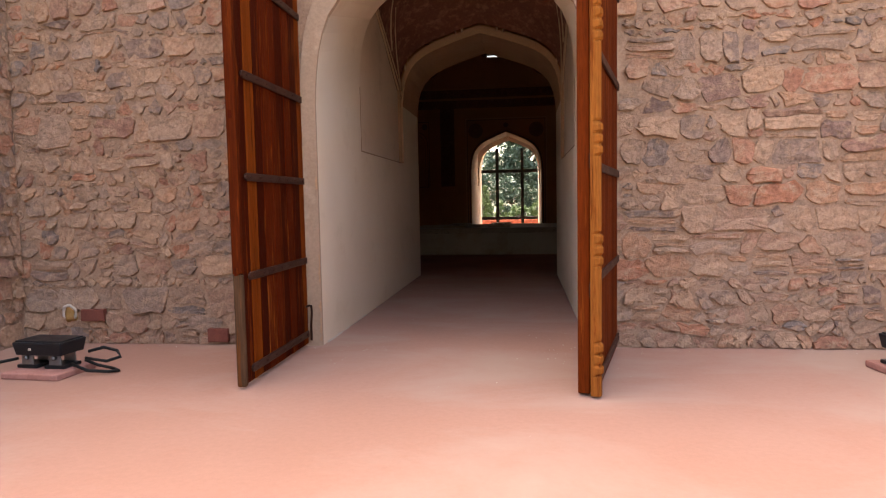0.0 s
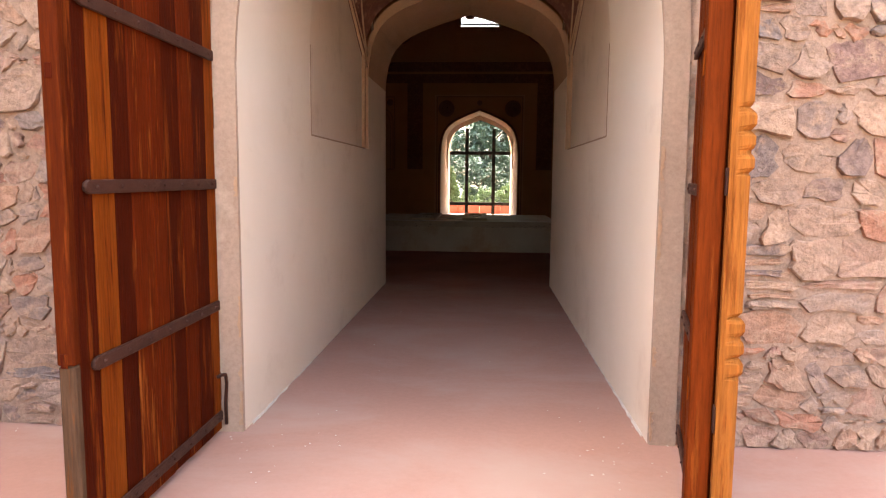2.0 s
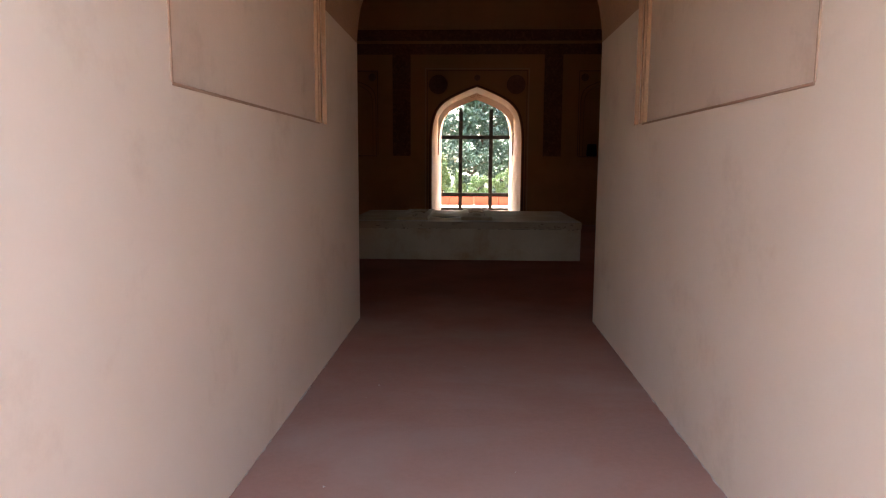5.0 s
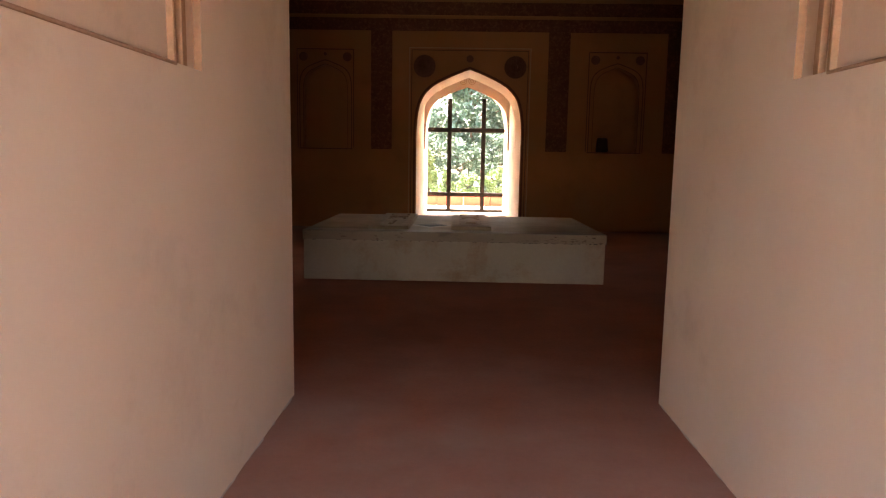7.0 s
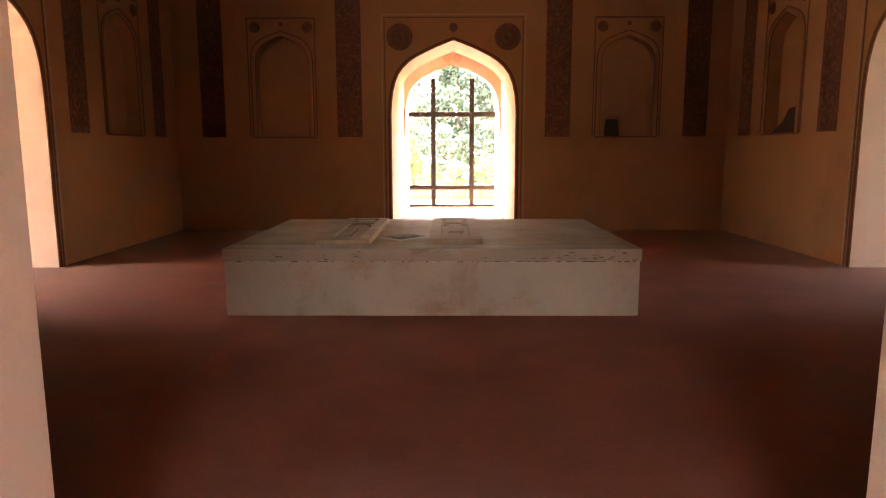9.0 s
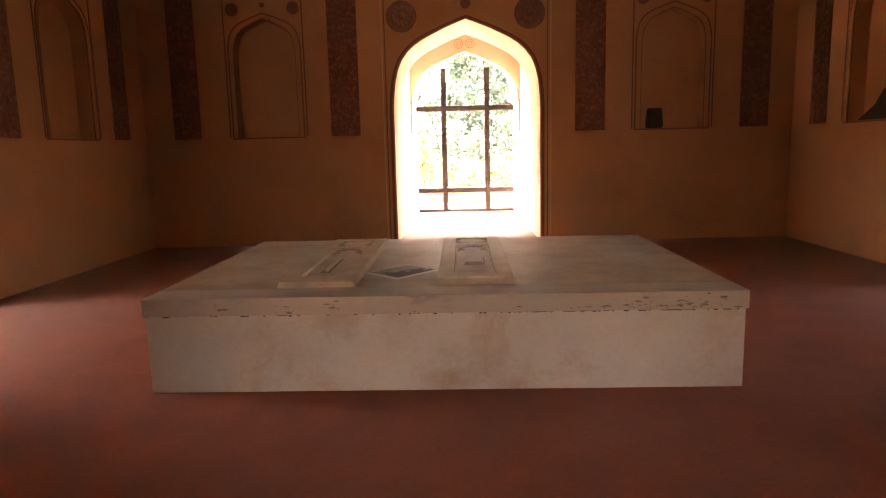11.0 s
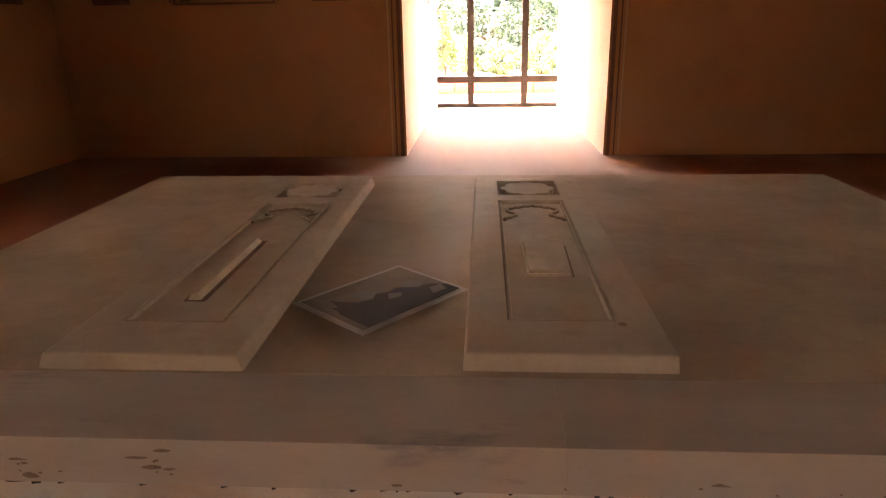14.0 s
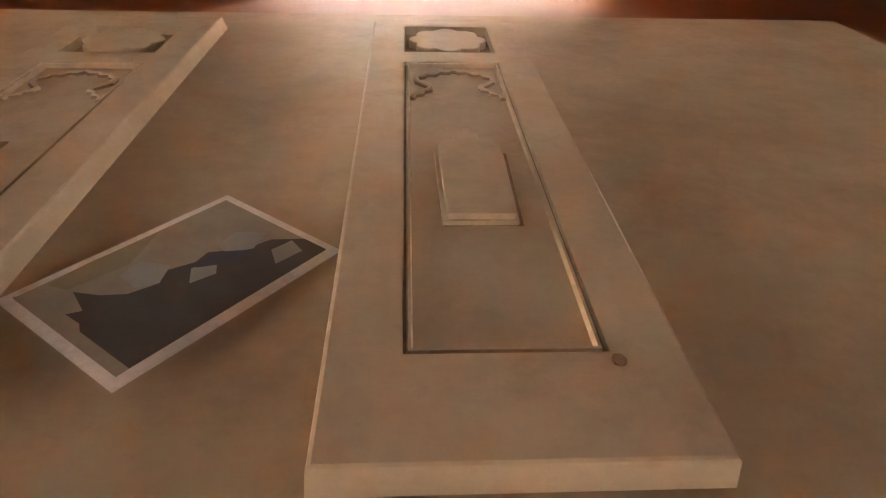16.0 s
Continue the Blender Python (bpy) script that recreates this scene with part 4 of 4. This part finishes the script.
def grave_slab(label, cx, y0, y1, hw, top, ridge, flare=0.004):
    g = thing("grave_slab", label, "grave slab", "grave slabs", pose(cx, 0, 0.6752))
    pw, pa, pb, qa, qb = 0.158, y0 + 0.205, y0 + 1.625, y0 + 1.735, y0 + 2.065
    ins = 0.018
    V, F = [], []

    def rect(xa, xb, ya, yb, z):
        k = len(V)
        V.extend([(xa, ya, z), (xb, ya, z), (xb, yb, z), (xa, yb, z)])
        return k

    def band(k, l):
        for i in range(4):
            F.append((k + i, k + (i + 1) % 4, l + (i + 1) % 4, l + i))

    # skirt and bevelled rim
    k0 = rect(-hw - flare, hw + flare, y0 - 0.004, y1 + 0.004, 0)
    k1 = rect(-hw, hw, y0, y1, top - 0.006)
    k2 = rect(-hw + 0.002, hw - 0.002, y0 + 0.002, y1 - 0.002, top - 0.0025)
    k3 = rect(-hw + 0.007, hw - 0.007, y0 + 0.007, y1 - 0.007, top)
    band(k0, k1)
    band(k1, k2)
    band(k2, k3)
    # top face with two sunk panels
    strips = [(y0 + 0.007, pa, None), (pa, pb, 1), (pb, qa, None), (qa, qb, 1), (qb, y1 - 0.007, None)]
    for ya, yb, hole in strips:
        if hole is None:
            k = rect(-hw + 0.007, hw - 0.007, ya, yb, top)
            F.append((k, k + 1, k + 2, k + 3))
        else:
            for xa, xb in ((-hw + 0.007, -pw), (pw, hw - 0.007)):
                k = rect(xa, xb, ya, yb, top)
                F.append((k, k + 1, k + 2, k + 3))
            low = top - 0.014
            prev = rect(-pw, pw, ya, yb, top)
            if hole:
                steps = ((0.001, -0.013), (0.007, -0.013), (0.009, -0.001), (0.014, -0.001), (0.017, -0.014)) if yb - ya > 0.6 else ((0.003, -0.032),)
                for ii, dz in steps:
                    nxt = rect(-pw + ii, pw - ii, ya + ii, yb - ii, top + dz)
                    band(prev, nxt)
                    prev = nxt
            F.append((prev, prev + 1, prev + 2, prev + 3))
    solid("slab", V, F, M_SLAB, g, "pale veined marble slab")
    # dark ground, its recess shade painted in, and lobed medallion of the head panel
    box("grime_line", -pw + 0.0034, pw - 0.0034, qa + 0.0034, qb - 0.0034, top - 0.0322, top - 0.0300, M_GRIME_SHADE, g, "painted shade on the sunk ground of the head panel", 0.0004)
    prism("medallion", lobed(0, (qa + qb) / 2, pw - 0.016, (qb - qa) / 2 - 0.018, 8, 0.16), top - 0.033, top - 0.001, M_SLAB, g, "", 0.004)
    # old dirt caught along the foot of the carving, with the carving's shade painted in
    for sgn in (-1, 1):
        box("grime_line", sgn * (pw - 0.004) - 0.0026, sgn * (pw - 0.004) + 0.0026, pa + 0.0014, pb - 0.0014, top - 0.0145, top - 0.0115, M_GRIME_SHADE, g, "dirt and painted shade in the groove", 0.0005)
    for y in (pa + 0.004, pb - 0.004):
        box("grime_line", -pw + 0.0068, pw - 0.0068, y - 0.0026, y + 0.0026, top - 0.0145, top - 0.0115, M_GRIME_SHADE, g, "dirt and painted shade in the groove", 0.0005)
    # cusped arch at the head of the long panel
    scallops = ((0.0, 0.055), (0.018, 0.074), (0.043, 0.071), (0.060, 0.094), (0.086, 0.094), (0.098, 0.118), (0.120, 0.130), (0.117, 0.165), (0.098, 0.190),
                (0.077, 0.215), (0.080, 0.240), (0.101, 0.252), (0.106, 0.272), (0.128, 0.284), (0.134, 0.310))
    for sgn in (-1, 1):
        tube("grime_line", [(sgn * x, pb - d - 0.009, top - 0.0150) for x, d in scallops], 0.0085, M_GRIME_SHADE, g, "dirt and painted shade along the cusped arch", 6)
        tube("cusped_arch", [(sgn * x, pb - d, top - 0.010) for x, d in scallops], 0.0085, M_SLAB, g, "", 6)
    if ridge:
        # long raised pen-box ridge
        bm = bmesh.new()
        yy0, yy1 = y0 + 0.40, y0 + 1.03
        base = [bm.verts.new(p) for p in ((-0.044, yy0, top - 0.0185), (0.006, yy0, top - 0.0185), (0.006, yy1, top - 0.0185), (-0.044, yy1, top - 0.0185))]
        tp = [bm.verts.new(p) for p in ((-0.030, yy0 + 0.010, top + 0.006), (-0.010, yy0 + 0.010, top + 0.006), (-0.010, yy1 - 0.010, top + 0.006), (-0.030, yy1 - 0.010, top + 0.006))]
        bm.faces.new(tp)
        for i in range(4):
            bm.faces.new((base[i], base[(i + 1) % 4], tp[(i + 1) % 4], tp[i]))
        bmesh.ops.bevel(bm, geom=list(bm.edges), offset=0.0015, segments=1, affect="EDGES")
        part("pen_box_ridge", bm, M_SLAB, g, "long raised ridge")
        # wider on the right, where the ridge's shadow is painted in
        box("grime_line", -0.052, 0.022, yy0 - 0.010, yy1 + 0.008, top - 0.0155, top - 0.0132, M_GRIME_SHADE, g, "dirt and painted shade round the ridge", 0.0005)
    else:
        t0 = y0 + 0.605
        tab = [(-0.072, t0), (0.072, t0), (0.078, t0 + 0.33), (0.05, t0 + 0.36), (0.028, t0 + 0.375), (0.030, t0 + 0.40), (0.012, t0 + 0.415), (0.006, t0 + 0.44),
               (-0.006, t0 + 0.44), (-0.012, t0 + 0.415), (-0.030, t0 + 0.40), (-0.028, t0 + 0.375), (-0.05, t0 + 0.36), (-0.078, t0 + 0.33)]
        # shifted right and spread, painting the tablet's shadow along with the dirt
        prism("grime_line", [(x * 1.13 + 0.006, t0 + 0.19 + (y - t0 - 0.19) * 1.045) for x, y in tab], top - 0.0155, top - 0.0132, M_GRIME_SHADE, g, "dirt and painted shadow round the tablet")
        prism("tablet_foot", [(x * 1.08, t0 + 0.2 + (y - t0 - 0.2) * 1.025) for x, y in tab], top - 0.019, top - 0.003, M_SLAB, g, "moulded foot of the tablet", 0.002)
        prism("tablet", [(x * 0.96, y + 0.003) for x, y in tab], top - 0.019, top + 0.010, M_SLAB, g, "small raised writing tablet", 0.003)
        prism("stain_spot", lobed(pw + 0.010, pa - 0.018, 0.012, 0.014, 6, 0.10, 24), top - 0.002, top + 0.0004, M_SPOT, g, "dark stain beside the panel corner")
    return g


grave_slab("pale marble grave slab carved with a small tablet", -0.003, 10.75, 12.90, 0.277, 0.052, False)
grave_slab("pale marble grave slab carved with a long ridge", -1.155, 10.73, 12.95, 0.270, 0.046, True, 0.014)

# printed sheet lying between the graves
photo = thing("printed_photo", "curled colour photo print with white border lying on the platform", "photo", "", pose(-0.566, 11.22, 0.6775, 0, 0, 52))
PA, PB = 0.244, 0.168


def sheet_z(x, y):
    return 0.003 + 0.006 * (1 + y / PB) + 0.003 * (1 - x / PA)


V, F = [], []
GN = 12
for dz in (0.0, 0.0016):
    for i in range(GN + 1):
        for j in range(GN + 1):
            x, y = -PA + 2 * PA * i / GN, -PB + 2 * PB * j / GN
            V.append((x, y, sheet_z(x, y) + dz))
O = (GN + 1) ** 2
for i in range(GN):
    for j in range(GN):
        k = i * (GN + 1) + j
        F += [(O + k, O + k + GN + 1, O + k + GN + 2, O + k + 1), (k, k + 1, k + GN + 2, k + GN + 1)]
sheet = solid("paper", V, F, M_PAPER, photo, "white bordered paper")


# printed areas on the sheet, as shares of its length and width
AREAS = [(1, [(0.05, 0.0), (0.05, 0.66), (0.12, 0.60), (0.16, 0.80), (0.21, 0.66), (0.28, 0.55), (0.40, 0.50), (0.47, 0.58), (0.58, 0.52), (0.66, 0.55), (0.78, 0.40), (0.90, 0.36), (1.0, 0.2), (1.0, 0.0)]),
         (4, [(0.15, 0.84), (0.40, 0.80), (0.62, 0.98), (0.3, 1.0), (0.12, 0.97)]),
         (2, [(0.32, 0.56), (0.40, 0.50), (0.50, 0.60), (0.44, 0.78), (0.33, 0.74)]), (2, [(0.47, 0.36), (0.58, 0.32), (0.64, 0.42), (0.54, 0.48)]),
         (2, [(0.70, 0.44), (0.80, 0.36), (0.92, 0.44), (0.84, 0.60), (0.72, 0.56)]), (2, [(0.78, 0.12), (0.92, 0.10), (0.95, 0.24), (0.84, 0.26)]),
         (3, [(0.55, 0.46), (0.70, 0.30), (0.80, 0.34), (0.68, 0.50)]), (0, [(0.0, 0.3), (0.07, 0.5), (0.06, 0.9), (0.0, 1.0)])]


def printed(name, poly, lift, mat):
    """A printed area that follows the sheet, cut into narrow strips along it."""
    V, F = [], []
    n = len(poly)
    pts = []
    for i in range(n):
        (x0, y0), (x1, y1) = poly[i], poly[(i + 1) % n]
        k = max(1, int(math.hypot(x1 - x0, y1 - y0) / 0.08))
        pts += [(x0 + (x1 - x0) * q / k, y0 + (y1 - y0) * q / k) for q in range(k)]
    for a, b in pts:
        x, y = (2 * a - 1) * (PA - 0.02), (2 * b - 1) * (PB - 0.02)
        V.append((x, y, sheet_z(x, y) + lift))
    for t in tessellate_polygon([[Vector((v[0], v[1], 0)) for v in V]]):
        F.append(t)
    solid(name, V, F, mat, photo)


printed("print", [(0, 0), (1, 0), (1, 1), (0, 1)], 0.0046, M_PRINT[0])
for k, (mi, poly) in enumerate(AREAS):
    printed("printed_area", poly, 0.0054 + 0.0004 * k, M_PRINT[mi])

# ---- beyond the back opening ----
kerb = thing("garden_wall", "low red sandstone wall at the edge of the terrace", "wall")
kerb["kind"] = "structure"
for i in range(26):
    x = -13 + i
    box("block", x + 0.006, x + 0.994, 26.4, 26.8, -0.03, 0.34, M_REDWALL, kerb, "", 0.015)
    box("coping", x + 0.004, x + 0.996, 26.35, 26.85, 0.34, 0.40, M_REDWALL, kerb, "", 0.012)


def leaves(rng, centres, count, size, droop=0.0):
    """Small folded leaf quads scattered over clumps (x, y, z, radius)."""
    n = count
    ci = rng.integers(0, len(centres), n)
    c = np.array(centres)[ci]
    d = rng.normal(size=(n, 3))
    d /= np.linalg.norm(d, axis=1)[:, None]
    p = c[:, :3] + d * c[:, 3:4] * rng.uniform(0.45, 1.05, n)[:, None]
    a = rng.normal(size=(n, 3))
    a[:, 2] -= droop
    a /= np.linalg.norm(a, axis=1)[:, None]
    b = np.cross(a, rng.normal(size=(n, 3)))
    b /= np.linalg.norm(b, axis=1)[:, None]
    s = size * rng.uniform(0.6, 1.4, n)[:, None]
    v = np.stack([p - a * s, p + b * s * 0.45, p + a * s, p - b * s * 0.45], 1).reshape(-1, 3)
    f = np.arange(n * 4).reshape(-1, 4)
    return v.tolist(), f.tolist()


def tree(label, x, y, h, r, seed, mat, clumps=60, count=9000, size=0.14, base=0.25, cone=False, droop=0.0, category="tree"):
    rng = np.random.default_rng(seed)
    t = thing("tree" if category == "tree" else "shrub", label, category, "garden planting", pose(x, y, -0.22))
    tr = max(0.04, h * 0.022)
    pts = [(0, 0, -0.05)] + [(rng.normal() * 0.05 * k, rng.normal() * 0.05 * k, h * 0.8 * k / 5) for k in range(1, 6)]
    tube("trunk", pts, [tr * (1 - 0.14 * k) for k in range(6)], M_BARK, t, "", 8)
    cs = []
    for i in range(clumps):
        q = rng.uniform(base, 1.0)
        if cone:
            rad = r * (1 - q) / (1 - base) * 0.9 + 0.05
        else:
            rad = r * math.sqrt(max(0.05, 1 - ((q - 0.62) / 0.42) ** 2)) if q > 0.2 else r * 0.6
        w, g = rng.uniform(0, 2 * math.pi), rad * math.sqrt(rng.uniform(0.1, 1))
        cs.append((g * math.cos(w), g * math.sin(w), q * h, r * rng.uniform(0.13, 0.27)))
    for i in range(0, min(len(cs), 14)):
        c = cs[i]
        z0 = max(h * 0.15, c[2] - h * 0.18)
        tube("limb", [(0, 0, z0), (c[0] * 0.5, c[1] * 0.5, (z0 + c[2]) / 2 + 0.1), (c[0], c[1], c[2])], [tr * 0.4, tr * 0.25, tr * 0.1], M_BARK, t, "", 5)
    v, f = leaves(rng, cs, count, size, droop)
    solid("crown", v, f, mat, t, "uneven leafy crown")
    return t


tree("tall dark green spreading tree beyond the terrace", 0.6, 47, 10.5, 3.2, 1, M_LEAF, 70, 16000, 0.16, 0.16)
tree("dark green tree with dense crown beyond the terrace", -4.2, 50, 9.0, 3.0, 2, M_LEAF, 60, 12000, 0.16, 0.12)
tree("pale green weeping tree beyond the terrace", 4.6, 46, 7.6, 2.2, 3, M_PALE_LEAF, 50, 10000, 0.15, 0.18, False, 3.0)
tree("far dark tree in the garden", 2.5, 62, 11, 5, 4, M_LEAF, 60, 12000, 0.22, 0.1)
tree("far dark tree in the garden", -9, 60, 12, 5, 5, M_LEAF, 60, 10000, 0.24, 0.1)
tree("far dark tree in the garden", 10, 58, 12, 5, 6, M_LEAF, 60, 10000, 0.24, 0.1)
tree("lime green conical shrub behind the low wall", -1.6, 33, 2.4, 0.7, 7, M_LIME_LEAF, 40, 6000, 0.05, 0.05, True, 0, "shrub")
tree("lime green conical shrub behind the low wall", -0.8, 34.5, 1.5, 0.6, 8, M_LIME_LEAF, 40, 4000, 0.05, 0.05, True, 0, "shrub")
tree("lime green bushy shrub behind the low wall", 1.75, 33.5, 1.5, 0.8, 9, M_LIME_LEAF, 40, 5000, 0.05, 0.05, False, 0, "shrub")
tree("lime green bushy shrub behind the low wall", 0.3, 35, 1.2, 0.8, 10, M_LIME_LEAF, 40, 5000, 0.05, 0.05, False, 0, "shrub")
for k, (x, y, h, r) in enumerate(((-3.4, 35.5, 2.2, 1.2), (3.6, 36, 2.4, 1.2), (-0.2, 40, 3.0, 1.6), (2.2, 41, 3.4, 1.7), (-2.6, 41.5, 3.6, 1.8), (5.4, 42, 3.4, 1.9), (-5.6, 42, 3.6, 1.9), (8.2, 41, 3.6, 2.0), (-8.4, 41, 3.8, 2.0))):
    tree("dark green bushy shrub behind the low wall", x, y, h, r, 20 + k, M_LEAF, 45, 6000, 0.09, 0.02, False, 0, "shrub")


# ---- rubble stones of the forecourt walls ----
def cells(u0, u1, z0, z1, seed):
    """Stone outlines of rough courses: wavy beds, slanting joints, some courses broken into two thin ones."""
    rng = random.Random(seed)

    def bed(k, u):
        return 0.07 * noise.noise(Vector((u * 1.6, k * 7.31, seed))) + 0.042 * noise.noise(Vector((u * 5.5, k * 3.7, seed + 9)))

    out, z, k = [], z0, 0
    while z < z1:
        h = rng.choice((0.10, 0.14, 0.17, 0.20, 0.23)) * rng.uniform(0.85, 1.15)
        u, lean = u0 - rng.uniform(0, 0.15), 0.0
        while u < u1:
            w = min(0.50, max(0.09, h * rng.choice((0.7, 0.95, 1.2, 1.5, 1.9)) * rng.uniform(0.85, 1.15)))
            nxt = rng.uniform(-0.06, 0.06)
            a0, a1, b0, b1 = u, u + w, u + lean, u + w + nxt

            def edge(x, q):
                lo = z + (bed(k, x) if k else 0)
                hi = z + h + bed(k + 1, x)
                return lo + (hi - lo) * q

            cuts = [0.0, 1.0]
            if h > 0.14 and rng.random() < 0.22:
                cuts = [0.0, rng.uniform(0.35, 0.65), 1.0]
            elif h > 0.19 and rng.random() < 0.12:
                cuts = [0.0, rng.uniform(0.25, 0.4), rng.uniform(0.6, 0.75), 1.0]
            for q0, q1 in zip(cuts, cuts[1:]):
                L = lambda q: a0 + (b0 - a0) * q
                Rr = lambda q: a1 + (b1 - a1) * q
                hh = (q1 - q0) * h
                c = [min(0.4 * hh, 0.3 * w, rng.choice((0.015, 0.03, 0.05, 0.08))) for _ in range(4)]
                n = 3 if w > 0.22 else 2
                low = [(L(q0) + c[0] + (Rr(q0) - L(q0) - c[0] - c[1]) * i / n, q0) for i in range(n + 1)]
                upp = [(Rr(q1) - c[2] - (Rr(q1) - L(q1) - c[2] - c[3]) * i / n, q1) for i in range(n + 1)]
                dq = [x / h for x in c]
                ring_pts = low + [(Rr(q0) + rng.uniform(-0.014, 0.014), q0 + dq[1]), (Rr((q0 + q1) / 2) + rng.uniform(-0.026, 0.022), (q0 + q1) / 2), (Rr(q1) + rng.uniform(-0.014, 0.014), q1 - dq[2])] + \
                    upp + [(L(q1) + rng.uniform(-0.014, 0.014), q1 - dq[3]), (L((q0 + q1) / 2) + rng.uniform(-0.022, 0.026), (q0 + q1) / 2), (L(q0) + rng.uniform(-0.014, 0.014), q0 + dq[0])]
                out.append([(min(max(x, u0), u1), edge(x, q) + rng.uniform(-0.011, 0.011)) for x, q in ring_pts])
            u, lean = u + w, nxt
        z += h
        k += 1
    return [p for p in out if max(q[0] for q in p) - min(q[0] for q in p) > 0.03]


def stone_mesh(poly, rng, gap):
    """Outline -> uneven, proud stone with a ragged arris; (u, out, z)."""
    m = len(poly)
    cu, cz = sum(p[0] for p in poly) / m, sum(p[1] for p in poly) / m
    wu, wz = max(0.02, max(abs(p[0] - cu) for p in poly)), max(0.02, max(abs(p[1] - cz) for p in poly))
    h = rng.choice((0.004, 0.008, 0.012, 0.017, 0.026)) * rng.uniform(0.8, 1.2)
    tu, tz = rng.uniform(-0.08, 0.08), rng.uniform(-0.30, 0.02)
    V, F = [], []
    for shrink, out in ((gap, -0.012), (gap + 0.002, h * 0.6), (gap + rng.uniform(0.004, 0.012), h)):
        su, sz = max(0.4, 1 - shrink / wu), max(0.4, 1 - shrink / wz)
        for p in poly:
            u, z = cu + (p[0] - cu) * su, cz + (p[1] - cz) * sz
            V.append((u, out + (max(-h * 0.5, tu * (u - cu) + tz * (z - cz)) + rng.uniform(-0.007, 0.007) if out > 0 else 0), z))
    V.append((cu + rng.uniform(-0.2, 0.2) * wu, h + rng.uniform(-0.002, 0.008), cz + rng.uniform(-0.2, 0.2) * wz))
    for r in range(2):
        for i in range(m):
            F.append((r * m + i, r * m + (i + 1) % m, (r + 1) * m + (i + 1) % m, (r + 1) * m + i))
    F += [(2 * m + i, 2 * m + (i + 1) % m, 3 * m) for i in range(m)]
    return V, F


def rubble(u0, u1, z1, place, parent, seed, near, budget):
    """place(u, out, z) gives the world point; stones that satisfy near() become single pieces, the rest one mesh."""
    rng = random.Random(seed)
    V0, F0 = [], []
    made = 0
    for poly in cells(u0, u1, 0.0, z1, seed):
        cu, cz = sum(p[0] for p in poly) / len(poly), sum(p[1] for p in poly) / len(poly)
        if parent is wall_s and any(abs(p[0] - CX) < 1.44 and p[1] < 2.45 for p in poly):
            poly = [(min(p[0], CX - 1.45) if cu < 0 else max(p[0], CX + 1.45), p[1]) for p in poly]
        if parent is wall_s and any(abs(p[0] - CX) < 1.5 * (1 - max(0, (p[1] - 2.4) / 1.75) ** 2) ** 0.5 if p[1] < 4.1 else False for p in poly if p[1] > 2.4):
            continue
        V, F = stone_mesh(poly, rng, rng.choice((0.003, 0.006, 0.010, 0.016, 0.024)))
        W = [place(*v) for v in V]
        if near(cu, cz) and made < budget:
            o = Vector(place(cu, 0, cz))
            ob = solid("stone", [Vector(w) - o for w in W], F, M_STONE, parent)
            ob.location = o
            made += 1
        else:
            k = len(V0)
            V0 += W
            F0 += [tuple(k + i for i in f) for f in F]
    if V0:
        tagged(solid("stonework", V0, F0, M_STONE_REST, parent, "uneven rubble stonework"), "", "", "", "stuff")


front_face = lambda u, out, z: (u, -out, z)
rubble(-4.44, CX - 1.43, 4.6, front_face, wall_s, 3, lambda u, z: z < 3.2, 150)
rubble(CX + 1.43, 4.9, 4.6, front_face, wall_s, 4, lambda u, z: z < 3.2 and u < 4.2, 150)
# two red bricks let into the foot of the wall
for x0, x1, z0, z1 in ((-3.80, -3.55, 0.235, 0.355), (-2.47, -2.26, 0.03, 0.165)):
    box("brick", x0, x1, -0.056, 0.0, z0, z1, M_BRICK, wall_s, "red brick let into the rubble", 0.008, 2)
side_wall = bpy.data.objects["wall_return_west"]
rubble(-1.68, -0.03, 4.4, lambda u, out, z: (-4.44 + out, u, z), side_wall, 5, lambda u, z: False, 0)
